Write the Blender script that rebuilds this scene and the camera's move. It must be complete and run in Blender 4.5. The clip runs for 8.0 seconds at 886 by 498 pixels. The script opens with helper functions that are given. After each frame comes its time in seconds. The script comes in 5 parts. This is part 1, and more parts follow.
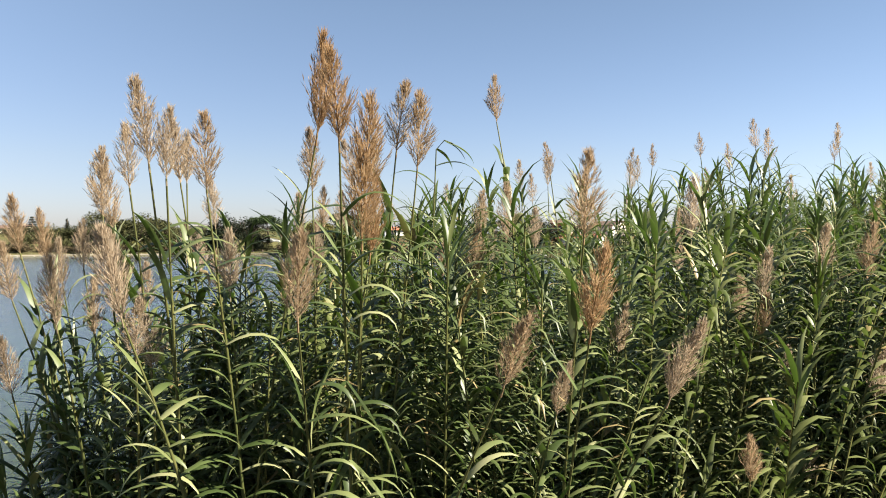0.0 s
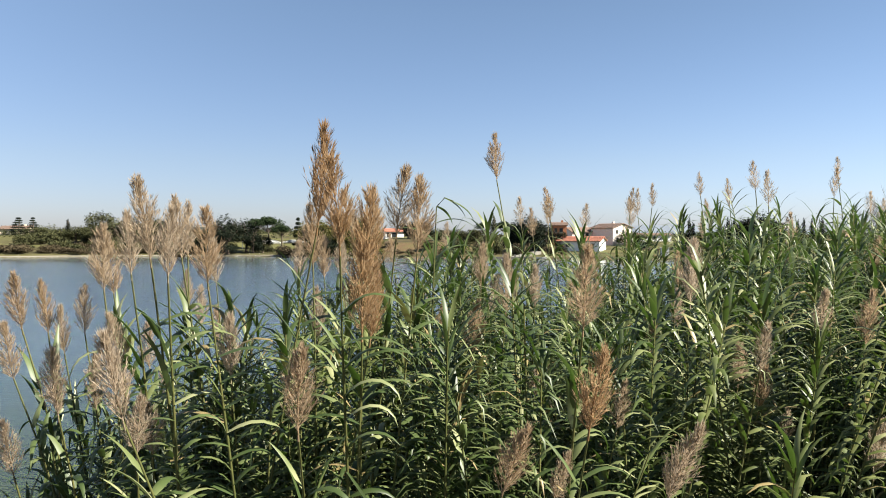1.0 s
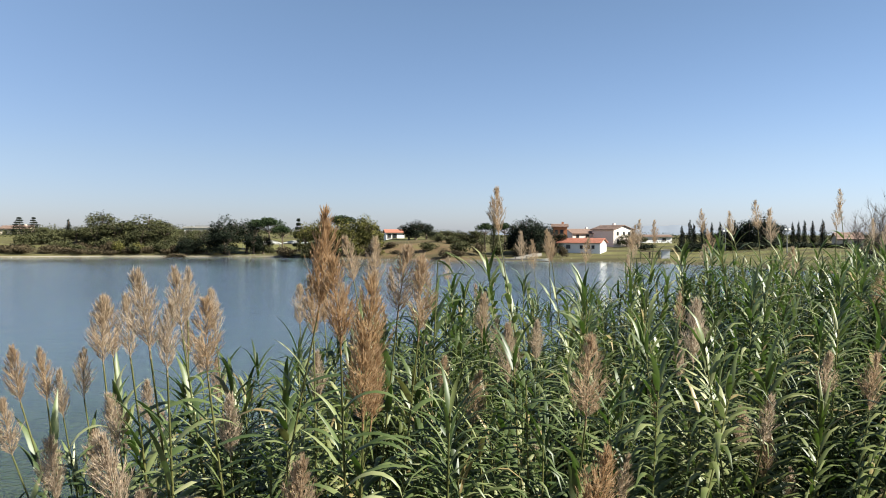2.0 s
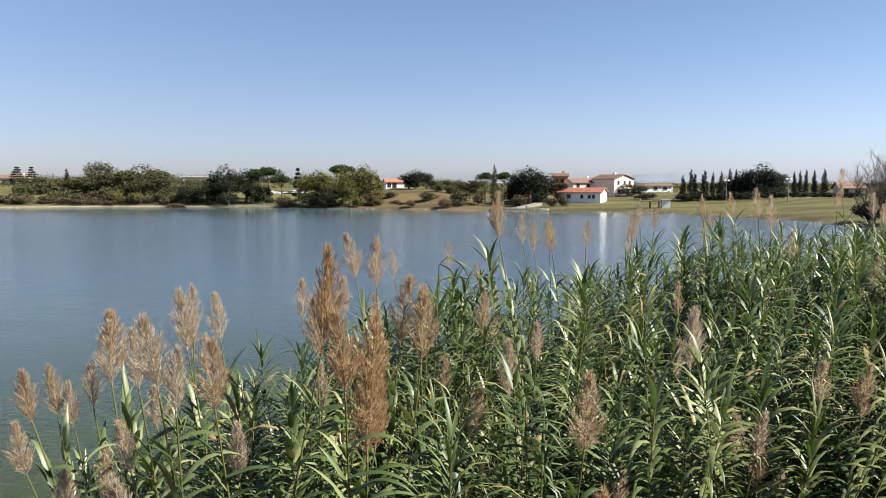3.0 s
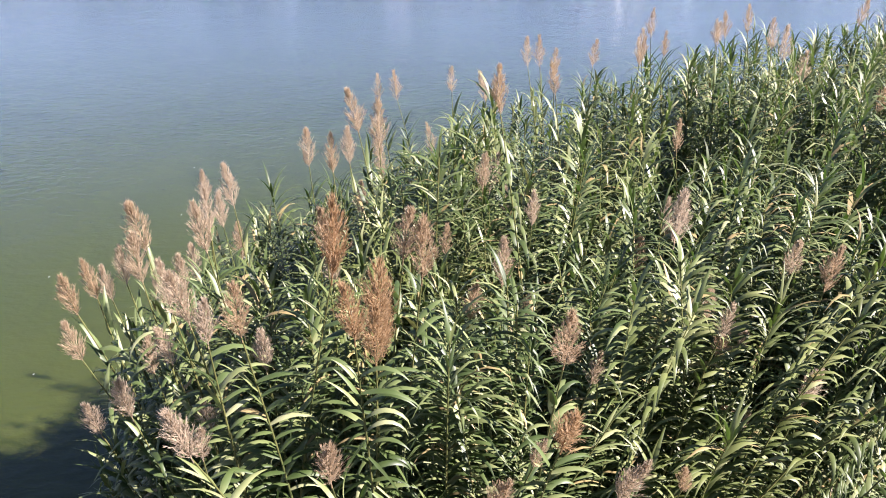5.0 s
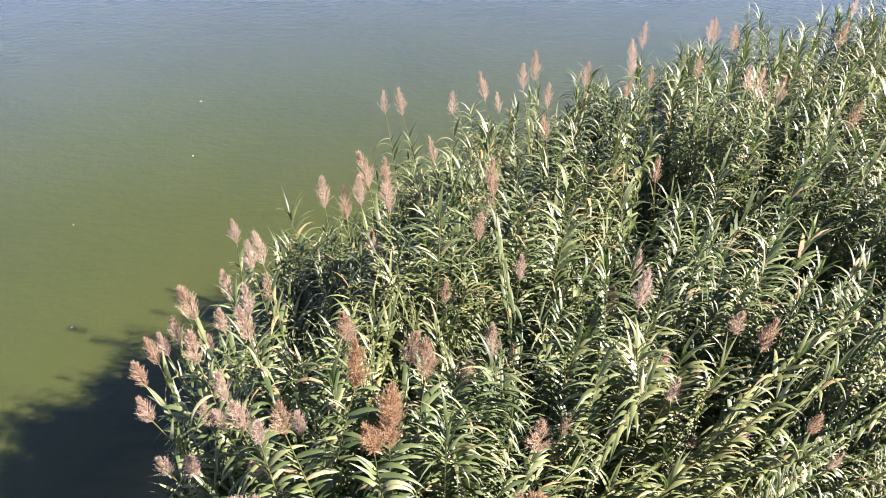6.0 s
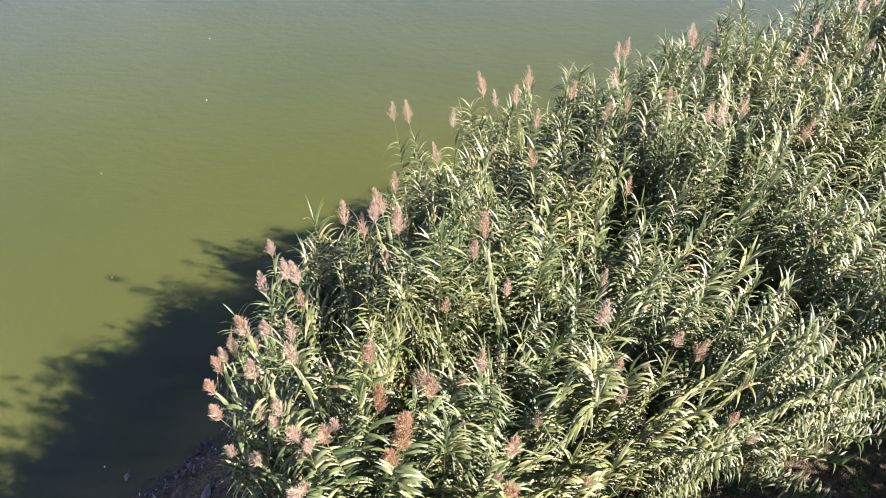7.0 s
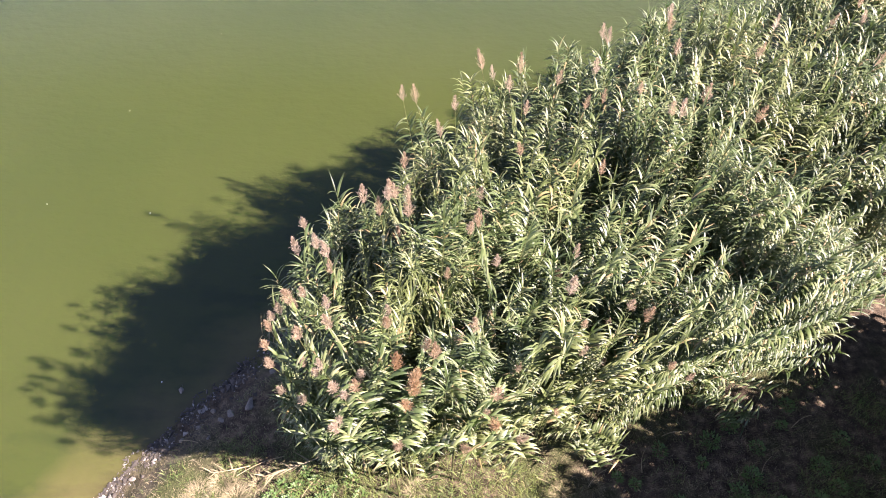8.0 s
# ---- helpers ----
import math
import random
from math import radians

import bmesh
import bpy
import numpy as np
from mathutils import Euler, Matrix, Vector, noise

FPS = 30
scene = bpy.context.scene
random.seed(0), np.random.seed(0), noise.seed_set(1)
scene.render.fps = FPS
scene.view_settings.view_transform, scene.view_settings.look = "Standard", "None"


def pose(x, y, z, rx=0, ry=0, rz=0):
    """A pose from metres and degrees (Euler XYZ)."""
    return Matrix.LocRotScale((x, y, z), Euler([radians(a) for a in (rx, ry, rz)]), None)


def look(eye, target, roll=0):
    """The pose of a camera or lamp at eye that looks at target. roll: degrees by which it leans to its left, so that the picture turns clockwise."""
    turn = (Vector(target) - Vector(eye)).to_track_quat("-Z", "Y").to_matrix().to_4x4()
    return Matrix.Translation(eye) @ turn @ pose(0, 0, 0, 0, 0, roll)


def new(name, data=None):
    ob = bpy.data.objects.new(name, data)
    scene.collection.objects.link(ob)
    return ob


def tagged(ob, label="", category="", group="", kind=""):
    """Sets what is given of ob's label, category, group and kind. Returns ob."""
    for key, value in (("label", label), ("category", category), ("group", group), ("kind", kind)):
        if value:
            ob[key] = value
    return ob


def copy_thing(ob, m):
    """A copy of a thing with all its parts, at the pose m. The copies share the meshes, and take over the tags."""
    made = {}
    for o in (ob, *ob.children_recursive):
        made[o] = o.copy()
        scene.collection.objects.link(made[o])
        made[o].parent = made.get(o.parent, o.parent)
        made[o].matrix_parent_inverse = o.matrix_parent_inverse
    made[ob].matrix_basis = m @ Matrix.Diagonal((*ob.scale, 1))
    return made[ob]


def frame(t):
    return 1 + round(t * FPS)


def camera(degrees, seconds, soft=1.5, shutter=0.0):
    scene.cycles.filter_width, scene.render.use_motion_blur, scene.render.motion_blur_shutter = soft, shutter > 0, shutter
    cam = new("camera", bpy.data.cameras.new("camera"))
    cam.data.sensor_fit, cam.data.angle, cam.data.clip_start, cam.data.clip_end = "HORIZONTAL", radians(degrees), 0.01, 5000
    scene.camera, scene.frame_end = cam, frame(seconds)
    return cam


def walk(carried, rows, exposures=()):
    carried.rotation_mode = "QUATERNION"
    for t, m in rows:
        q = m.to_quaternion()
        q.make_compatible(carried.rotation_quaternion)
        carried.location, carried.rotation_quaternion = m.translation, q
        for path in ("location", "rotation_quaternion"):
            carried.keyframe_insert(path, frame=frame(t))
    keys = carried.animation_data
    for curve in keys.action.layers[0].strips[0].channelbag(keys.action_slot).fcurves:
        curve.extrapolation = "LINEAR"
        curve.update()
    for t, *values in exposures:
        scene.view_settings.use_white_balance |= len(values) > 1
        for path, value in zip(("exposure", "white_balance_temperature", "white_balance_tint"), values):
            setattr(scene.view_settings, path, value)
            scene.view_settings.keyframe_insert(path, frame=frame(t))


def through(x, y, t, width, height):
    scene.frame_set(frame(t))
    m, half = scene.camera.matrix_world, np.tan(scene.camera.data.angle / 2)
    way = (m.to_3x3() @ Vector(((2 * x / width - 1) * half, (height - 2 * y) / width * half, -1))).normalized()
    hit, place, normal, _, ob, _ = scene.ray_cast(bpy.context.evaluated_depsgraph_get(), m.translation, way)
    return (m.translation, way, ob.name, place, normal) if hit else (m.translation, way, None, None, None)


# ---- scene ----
# A drone rises beside a bed of giant reed on a lake shore and tilts down.
# Metres; x to the right, y out over the lake, z up, water level at z = 0.
cam = camera(64.05, 8.0, soft=1.0)
# seconds, x, y, z, pitch, roll, yaw
FLIGHT = (
    (0.0, 0.000, 0.000, 5.064, -1.20, -0.22, -0.00),
    (0.5, 0.008, -0.006, 5.260, -1.14, -0.07, 0.02),
    (1.0, 0.004, -0.008, 5.461, -1.16, -0.08, 0.04),
    (1.5, -0.004, 0.012, 5.657, -1.17, -0.02, 0.06),
    (1.7, -0.002, 0.018, 5.731, -1.12, 0.13, 0.07),
    (2.8, -0.003, 0.035, 6.153, -3.66, -0.16, 0.12),
    (3.0, -0.010, 0.019, 6.235, -5.36, 0.01, 0.08),
    (3.5, -0.018, 0.015, 6.411, -10.19, 0.11, 0.07),
    (4.0, 0.004, 0.045, 6.600, -15.50, 0.06, 0.10),
    (4.2, 0.015, 0.057, 6.671, -17.64, -0.01, 0.16),
    (5.3, 0.033, 0.078, 7.557, -29.28, -0.16, 0.80),
    (5.5, 0.039, 0.071, 7.878, -31.05, -0.07, 0.80),
    (6.0, 0.054, 0.034, 8.811, -35.46, -0.04, 0.95),
    (6.5, 0.047, -0.044, 9.712, -39.74, 0.09, 1.09),
    (7.0, 0.063, -0.180, 10.680, -44.22, 0.15, 1.15),
    (7.5, 0.084, -0.318, 11.585, -48.49, 0.13, 1.38),
    (8.0, 0.083, -0.512, 12.707, -53.34, 0.07, 1.55),
)
EXPOSURES = ((0.0, 2.12, 6850, 8), (1.5, 1.9, 6300, 6), (3.5, 1.85, 6300, 11), (4.2, 2.14, 6200, 14), (5.3, 2.7, 6150, 25), (6.5, 2.88, 6200, 31), (8.0, 3.07, 6250, 31))
walk(cam, [(t, pose(x, y, z, 90 + p, 0, w) @ pose(0, 0, 0, 0, 0, r)) for t, x, y, z, p, r, w in FLIGHT], EXPOSURES)

# ---- world, sun ----
SUN_TO = Vector((6.1, -1.7, 5.2)).normalized()
world = bpy.data.worlds.new("sky")
scene.world = world
world.use_nodes = True
wn = world.node_tree.nodes
wl = world.node_tree.links
sky = wn.new("ShaderNodeTexSky")
sky.sky_type = "NISHITA"
sky.sun_disc = False
sky.sun_elevation = math.asin(SUN_TO.z)
sky.sun_rotation = math.atan2(-SUN_TO.x, SUN_TO.y)
sky.altitude = 50
sky.air_density, sky.dust_density, sky.ozone_density = 1.0, 0.5, 1.8
wn["Background"].inputs["Strength"].default_value = 0.05
# thin autumn haze: the sky pales to lavender towards the horizon
coord = wn.new("ShaderNodeTexCoord")
axes = wn.new("ShaderNodeSeparateXYZ")
wl.new(coord.outputs["Generated"], axes.inputs[0])
tone = wn.new("ShaderNodeValToRGB")
TONES = ((0.0, (0.562, 0.601, 0.863)), (0.1, (0.647, 0.634, 0.752)), (0.3, (0.726, 0.706, 0.739)), (0.7, (0.57, 0.585, 0.63)))
tone.color_ramp.elements.new(0.1)
tone.color_ramp.elements.new(0.3)
for el, (at_, c) in zip(tone.color_ramp.elements, TONES):
    el.position, el.color = at_, (*c, 1)
wl.new(axes.outputs[2], tone.inputs[0])
haze = wn.new("ShaderNodeMix")
haze.data_type, haze.blend_type = "RGBA", "MULTIPLY"
haze.inputs[0].default_value = 1.0
wl.new(sky.outputs[0], haze.inputs[6])
wl.new(tone.outputs[0], haze.inputs[7])
wl.new(haze.outputs[2], wn["Background"].inputs[0])
lamp = bpy.data.lights.new("sun", "SUN")
lamp.energy, lamp.angle, lamp.color = 5.0, radians(0.55), (1.0, 0.93, 0.82)
sun = new("sun", lamp)
sun.matrix_world = look(SUN_TO * 60, (0, 0, 0))


# ---- materials ----
class Mat:
    """A node material under construction."""

    def __init__(self, name):
        self.m = bpy.data.materials.new(name)
        self.m.use_nodes = True
        self.t = self.m.node_tree
        self.b = self.t.nodes["Principled BSDF"]
        self.out = self.t.nodes["Material Output"]

    def node(self, kind, **props):
        n = self.t.nodes.new(kind)
        for k, v in props.items():
            n.inputs[k.replace("_", " ")].default_value = v
        return n

    def link(self, a, b):
        self.t.links.new(a, b)

    def noise(self, scale, detail=4.0, rough=0.55, space="Object", stretch=None):
        c = self.t.nodes.new("ShaderNodeTexCoord")
        src = c.outputs["Object"]
        if space == "World":
            src = self.t.nodes.new("ShaderNodeNewGeometry").outputs["Position"]
        if stretch:
            mp = self.t.nodes.new("ShaderNodeMapping")
            mp.inputs["Scale"].default_value = stretch
            self.link(src, mp.inputs[0])
            src = mp.outputs[0]
        n = self.node("ShaderNodeTexNoise", Scale=scale, Detail=detail, Roughness=rough)
        self.link(src, n.inputs["Vector"])
        return n.outputs["Fac"]

    def ramp(self, fac, stops):
        r = self.t.nodes.new("ShaderNodeValToRGB")
        e = r.color_ramp.elements
        while len(e) < len(stops):
            e.new(0.5)
        for el, (p, c) in zip(e, stops):
            el.position, el.color = p, (*c, 1)
        self.link(fac, r.inputs[0])
        return r.outputs[0]

    def mix(self, fac, a, b, how="MIX"):
        n = self.t.nodes.new("ShaderNodeMix")
        n.data_type, n.blend_type = "RGBA", how
        for s, v in ((n.inputs[0], fac), (n.inputs[6], a), (n.inputs[7], b)):
            if isinstance(v, (int, float)):
                s.default_value = v
            elif isinstance(v, tuple):
                s.default_value = (*v, 1)
            else:
                self.link(v, s)
        return n.outputs[2]

    def math(self, op, a, b=0.0, clamp=False):
        n = self.t.nodes.new("ShaderNodeMath")
        n.operation, n.use_clamp = op, clamp
        for s, v in zip(n.inputs, (a, b)):
            if isinstance(v, (int, float)):
                s.default_value = v
            else:
                self.link(v, s)
        return n.outputs[0]

    def bump(self, height, strength, distance):
        n = self.node("ShaderNodeBump", Strength=strength, Distance=distance)
        self.link(height, n.inputs["Height"])
        self.link(n.outputs[0], self.b.inputs["Normal"])
        return n

    def color(self, socket):
        self.link(socket, self.b.inputs["Base Color"])

    def rough(self, value, spec=0.5):
        self.b.inputs["Roughness"].default_value = value
        self.b.inputs["Specular IOR Level"].default_value = spec
        return self

    def translucent(self, socket, amount):
        t = self.node("ShaderNodeBsdfTranslucent")
        self.link(socket, t.inputs["Color"])
        mx = self.t.nodes.new("ShaderNodeMixShader")
        mx.inputs[0].default_value = amount
        self.link(self.b.outputs[0], mx.inputs[1])
        self.link(t.outputs[0], mx.inputs[2])
        self.link(mx.outputs[0], self.out.inputs["Surface"])


def foliage_material(name, dark, light):
    """Matt far foliage: each spray of its own shade, whole boughs paler or darker."""
    k = Mat(name)
    i = k.t.nodes.new("ShaderNodeNewGeometry").outputs["Random Per Island"]
    bough = k.noise(0.7, 3, space="World")
    f = k.math("ADD", k.math("MULTIPLY", i, 0.45), k.math("MULTIPLY", k.math("SUBTRACT", bough, 0.25), 1.1))
    col = k.ramp(f, [(0.2, dark), (0.85, light)])
    k.color(col)
    k.rough(0.8, 0.1)
    k.translucent(col, 0.1)
    return k.m


def plain(name, stops, scale=3.0, rough=0.8, bump=0.3, dist=0.02, space="Object"):
    """A mottled surface: colour and relief from two noises."""
    k = Mat(name)
    a, b = k.noise(scale, 5, space=space), k.noise(scale * 9, 3, space=space)
    k.color(k.mix(0.25, k.ramp(a, stops), k.ramp(b, stops)))
    k.bump(b, bump, dist)
    k.rough(rough, 0.3)
    return k.m


def leaf_material(name, stops, per_object, dry=0.06, rough=0.48, spec=0.45, through=0.2):
    """Blade green, varied leaf by leaf, with pale veins along it, a few straw-coloured blades."""
    k = Mat(name)
    if per_object:
        r = k.t.nodes.new("ShaderNodeObjectInfo").outputs["Random"]
    else:
        r = k.t.nodes.new("ShaderNodeNewGeometry").outputs["Random Per Island"]
    # whole sprays are paler or darker, besides each leaf
    spray = k.ramp(k.noise(2.6, 2, space="World"), [(0.38, (0, 0, 0)), (0.62, (1, 1, 1))])
    col = k.ramp(k.math("ADD", k.math("MULTIPLY", r, 0.62), k.math("MULTIPLY", spray, 0.38)), stops)
    col = k.mix(k.math("GREATER_THAN", k.math("FRACT", k.math("MULTIPLY", r, 37.3)), 1 - dry), col, (0.2216, 0.1625, 0.0775))
    n = k.noise(7, 3, space="World")
    col = k.mix(k.math("MULTIPLY", n, 0.25), col, (0.1182, 0.1404, 0.0443))
    zone = k.ramp(k.noise(0.33, 2, space="World"), [(0.52, (0, 0, 0)), (0.68, (0.35, 0.35, 0.35))])
    col = k.mix(zone, col, k.mix(0.6, col, (0.1551, 0.1477, 0.0332)))
    k.color(col)
    k.rough(rough, spec)
    lit = k.mix(0.6, col, (0.070, 0.150, 0.014), "MIX")
    k.translucent(lit, through)
    return k.m


GREENS = [(0.0, (0.0075, 0.0175, 0.004)), (0.28, (0.021, 0.0395, 0.0092)), (0.50, (0.058, 0.082, 0.026)), (0.75, (0.130, 0.148, 0.060)), (1.0, (0.28, 0.28, 0.157))]
M_LEAF = leaf_material("reed_blade", GREENS, True, dry=0.03)
M_BED = leaf_material("reed_blade_mass", GREENS, False, dry=0.04)
M_CULM = plain("reed_culm", [(0.3, (0.042, 0.054, 0.017)), (0.7, (0.105, 0.10, 0.034))], 2.0, 0.45, 0.1, 0.002, "World")


BUFF = [(0.0, (0.325, 0.226, 0.134)), (0.4, (0.385, 0.298, 0.206)), (1.0, (0.44, 0.366, 0.285))]


def plume_material(name, tints):
    k = Mat(name)
    r = k.t.nodes.new("ShaderNodeObjectInfo").outputs["Random"]
    i = k.t.nodes.new("ShaderNodeNewGeometry").outputs["Random Per Island"]
    a = k.ramp(r, tints)
    b = k.ramp(i, [(0.0, (0.26, 0.18, 0.105)), (0.5, (0.40, 0.305, 0.20)), (1.0, (0.54, 0.445, 0.335))])
    c = k.mix(0.35, a, b)
    k.color(c)
    k.rough(0.75, 0.15)
    k.translucent(c, 0.5)
    return k.m


M_PLUME = plume_material("plume", BUFF)
M_GOLD = plume_material("golden_plume", [(0.0, (0.30, 0.165, 0.066)), (1.0, (0.335, 0.21, 0.10))])


def water_material():
    """Murky green lake water with small wind ripples, and its pale bed showing through close to the bank."""
    k = Mat("lake_water")
    pos = k.t.nodes.new("ShaderNodeNewGeometry").outputs["Position"]
    sp = k.t.nodes.new("ShaderNodeSeparateXYZ")
    k.link(pos, sp.inputs[0])
    big = k.noise(0.12, 4, space="World")
    col = k.ramp(big, [(0.3, (0.0228, 0.0296, 0.0062)), (0.7, (0.0292, 0.0354, 0.0082))])
    # the colour turns bluer offshore
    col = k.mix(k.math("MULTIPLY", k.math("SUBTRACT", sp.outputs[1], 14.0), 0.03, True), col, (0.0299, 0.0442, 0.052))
    # sky reflection on the open middle is painted in as a paler blue
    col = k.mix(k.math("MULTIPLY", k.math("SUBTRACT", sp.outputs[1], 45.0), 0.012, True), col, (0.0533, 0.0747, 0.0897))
    # distance out from the bank, along its normal
    d = k.math("ADD", k.math("MULTIPLY", sp.outputs[0], -0.78), k.math("MULTIPLY", sp.outputs[1], 0.63))
    d = k.math("SUBTRACT", d, 6.85)
    d = k.math("ADD", d, k.math("MULTIPLY", k.math("SUBTRACT", k.noise(1.1, 5, space="World"), 0.5), 2.4))
    shallow = k.math("SUBTRACT", 1.0, k.math("DIVIDE", d, 1.3), True)
    near = k.math("LESS_THAN", sp.outputs[1], 9.0)
    bed = k.ramp(k.noise(2.2, 4, space="World"), [(0.35, (0.0845, 0.0682, 0.026)), (0.65, (0.156, 0.117, 0.0488))])
    # drowned weed in dark streaks on the shelving bed
    weed = k.ramp(k.noise(1.0, 5, 0.6, "World", (0.55, 1.5, 1.0)), [(0.47, (0, 0, 0)), (0.62, (0.75, 0.75, 0.75))])
    shelf = k.math("SUBTRACT", 1.0, k.math("DIVIDE", d, 3.0), True)
    col = k.mix(k.math("MULTIPLY", k.math("MULTIPLY", weed, shelf), near), col, (0.0104, 0.0156, 0.0052))
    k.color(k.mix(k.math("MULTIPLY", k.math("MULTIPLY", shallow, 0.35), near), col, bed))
    w1 = k.noise(2.6, 3, 0.6, "World", (1.0, 1.6, 1.0))
    w2 = k.noise(0.35, 2, 0.5, "World")
    h = k.math("ADD", k.math("MULTIPLY", w1, 0.6), w2)
    # the open lake is rougher than the lee of the reeds
    h = k.math("MULTIPLY", h, k.math("ADD", 1.0, k.math("MULTIPLY", k.math("MULTIPLY", k.math("SUBTRACT", sp.outputs[1], 22.0), 0.018, True), 2.0)))
    # and lies still again under the far banks
    lee = k.math("MULTIPLY", k.math("SUBTRACT", sp.outputs[1], 118.0), 0.03, True)
    h = k.math("MULTIPLY", h, k.math("SUBTRACT", 1.0, k.math("MULTIPLY", lee, 0.85)))
    k.bump(h, 0.4, 0.06)
    k.b.inputs["IOR"].default_value = 1.33
    k.b.inputs["Roughness"].default_value = 0.10
    # silt scatters the light under the surface
    k.b.subsurface_method = "BURLEY"
    k.b.inputs["Subsurface Weight"].default_value = 1.0
    k.b.inputs["Subsurface Radius"].default_value = (0.8, 1.0, 0.6)
    k.b.inputs["Subsurface Scale"].default_value = 0.25
    return k.m


M_WATER = water_material()


def ground_material():
    """Dry soil and straw on the near bank with green patches; grass and dry meadow on the far shores."""
    k = Mat("lakeside_ground")
    pos = k.t.nodes.new("ShaderNodeNewGeometry").outputs["Position"]
    sp = k.t.nodes.new("ShaderNodeSeparateXYZ")
    k.link(pos, sp.inputs[0])
    patch, fine, tiny = k.noise(0.55, 4, space="World"), k.noise(5, 5, 0.65, "World"), k.noise(40, 3, 0.6, "World")
    soil = k.ramp(fine, [(0.3, (0.0206, 0.0148, 0.0103)), (0.52, (0.068, 0.0495, 0.0318)), (0.75, (0.1921, 0.144, 0.0923))])
    weeds = k.ramp(tiny, [(0.3, (0.0259, 0.0384, 0.011)), (0.7, (0.0739, 0.0828, 0.0259))])
    near = k.mix(k.ramp(patch, [(0.46, (0, 0, 0)), (0.6, (0.8, 0.8, 0.8))]), soil, weeds)
    wide = k.noise(0.045, 5, 0.6, "World")
    meadow = k.ramp(wide, [(0.3, (0.0813, 0.0576, 0.0295)), (0.48, (0.0775, 0.0665, 0.0266)), (0.7, (0.0849, 0.0797, 0.0266))])
    streak = k.noise(0.07, 6, 0.7, "World")
    meadow = k.mix(k.ramp(streak, [(0.42, (0, 0, 0)), (0.6, (0.85, 0.85, 0.85))]), meadow, (0.1404, 0.1218, 0.0517))
    mown = k.noise(0.16, 5, 0.65, "World", (0.09, 0.95, 1.0))
    meadow = k.mix(k.ramp(mown, [(0.46, (0, 0, 0)), (0.56, (0.7, 0.7, 0.7))]), meadow, (0.0923, 0.0871, 0.0295))
    meadow = k.mix(0.3, meadow, weeds)
    far = k.math("MULTIPLY", k.math("SUBTRACT", sp.outputs[1], 30.0), 0.05, True)
    col = k.mix(far, near, meadow)
    # pale pebbly strand just above the water
    strand = k.math("SUBTRACT", 1.0, k.math("MULTIPLY", k.math("ABSOLUTE", k.math("SUBTRACT", sp.outputs[2], 0.22)), 6.0), True)
    col = k.mix(k.math("MULTIPLY", strand, 0.7), col, k.ramp(fine, [(0.3, (0.0332, 0.0273, 0.0206)), (0.7, (0.1108, 0.0923, 0.0665))]))
    low = k.math("MULTIPLY", k.math("SUBTRACT", 1.25, sp.outputs[2]), 0.9, True)
    col = k.mix(k.math("MULTIPLY", k.math("MULTIPLY", low, far), 0.7), col, k.ramp(wide, [(0.35, (0.0517, 0.0443, 0.0206)), (0.65, (0.0849, 0.068, 0.0332))]))
    # bare brown embankment below the garden, and the white strand of the western shore
    west = k.math("MULTIPLY", k.math("ADD", sp.outputs[0], 32.0), -0.1, True)
    bare = k.math("MULTIPLY", k.math("MULTIPLY", k.math("ADD", sp.outputs[0], 24.0), 0.2, True), k.math("MULTIPLY", k.math("SUBTRACT", 14.0, sp.outputs[0]), 0.1, True))
    bare = k.math("MULTIPLY", k.math("MULTIPLY", bare, far), k.math("MULTIPLY", k.math("SUBTRACT", 192.0, sp.outputs[1]), 0.2, True))
    col = k.mix(k.math("MULTIPLY", bare, k.ramp(k.noise(0.35, 5, 0.65, "World"), [(0.3, (0.2, 0.2, 0.2)), (0.6, (1, 1, 1))])), col, (0.0923, 0.0606, 0.0332))
    col = k.mix(k.math("MULTIPLY", k.math("MULTIPLY", strand, far), k.math("ADD", k.math("MULTIPLY", west, 0.8), 0.1)), col, (0.2512, 0.229, 0.1994))
    # rank dark tufts in bands across the mown slope
    rank = k.ramp(mown, [(0.44, (0.8, 0.8, 0.8)), (0.53, (0, 0, 0))])
    col = k.mix(k.math("MULTIPLY", rank, far), col, (0.040, 0.035, 0.016))
    k.color(col)
    k.bump(k.math("ADD", fine, tiny), 0.9, 0.06)
    k.rough(0.95, 0.15)
    return k.m


M_GROUND = ground_material()


def rubble_material():
    """Pebbles from wet dark brown to pale grey, each of its own shade."""
    k = Mat("bank_rubble")
    i = k.t.nodes.new("ShaderNodeNewGeometry").outputs["Random Per Island"]
    col = k.ramp(i, [(0.0, (0.0118, 0.0096, 0.0074)), (0.45, (0.0332, 0.0273, 0.0214)), (0.8, (0.0739, 0.0643, 0.0517)), (0.9, (0.2216, 0.2032, 0.1736)), (1.0, (0.3546, 0.3324, 0.2955))])
    n = k.noise(30, 4, space="World")
    k.color(k.mix(k.math("MULTIPLY", n, 0.5), col, (0.0665, 0.0554, 0.0406)))
    k.bump(n, 0.5, 0.01)
    k.rough(0.75, 0.3)
    return k.m


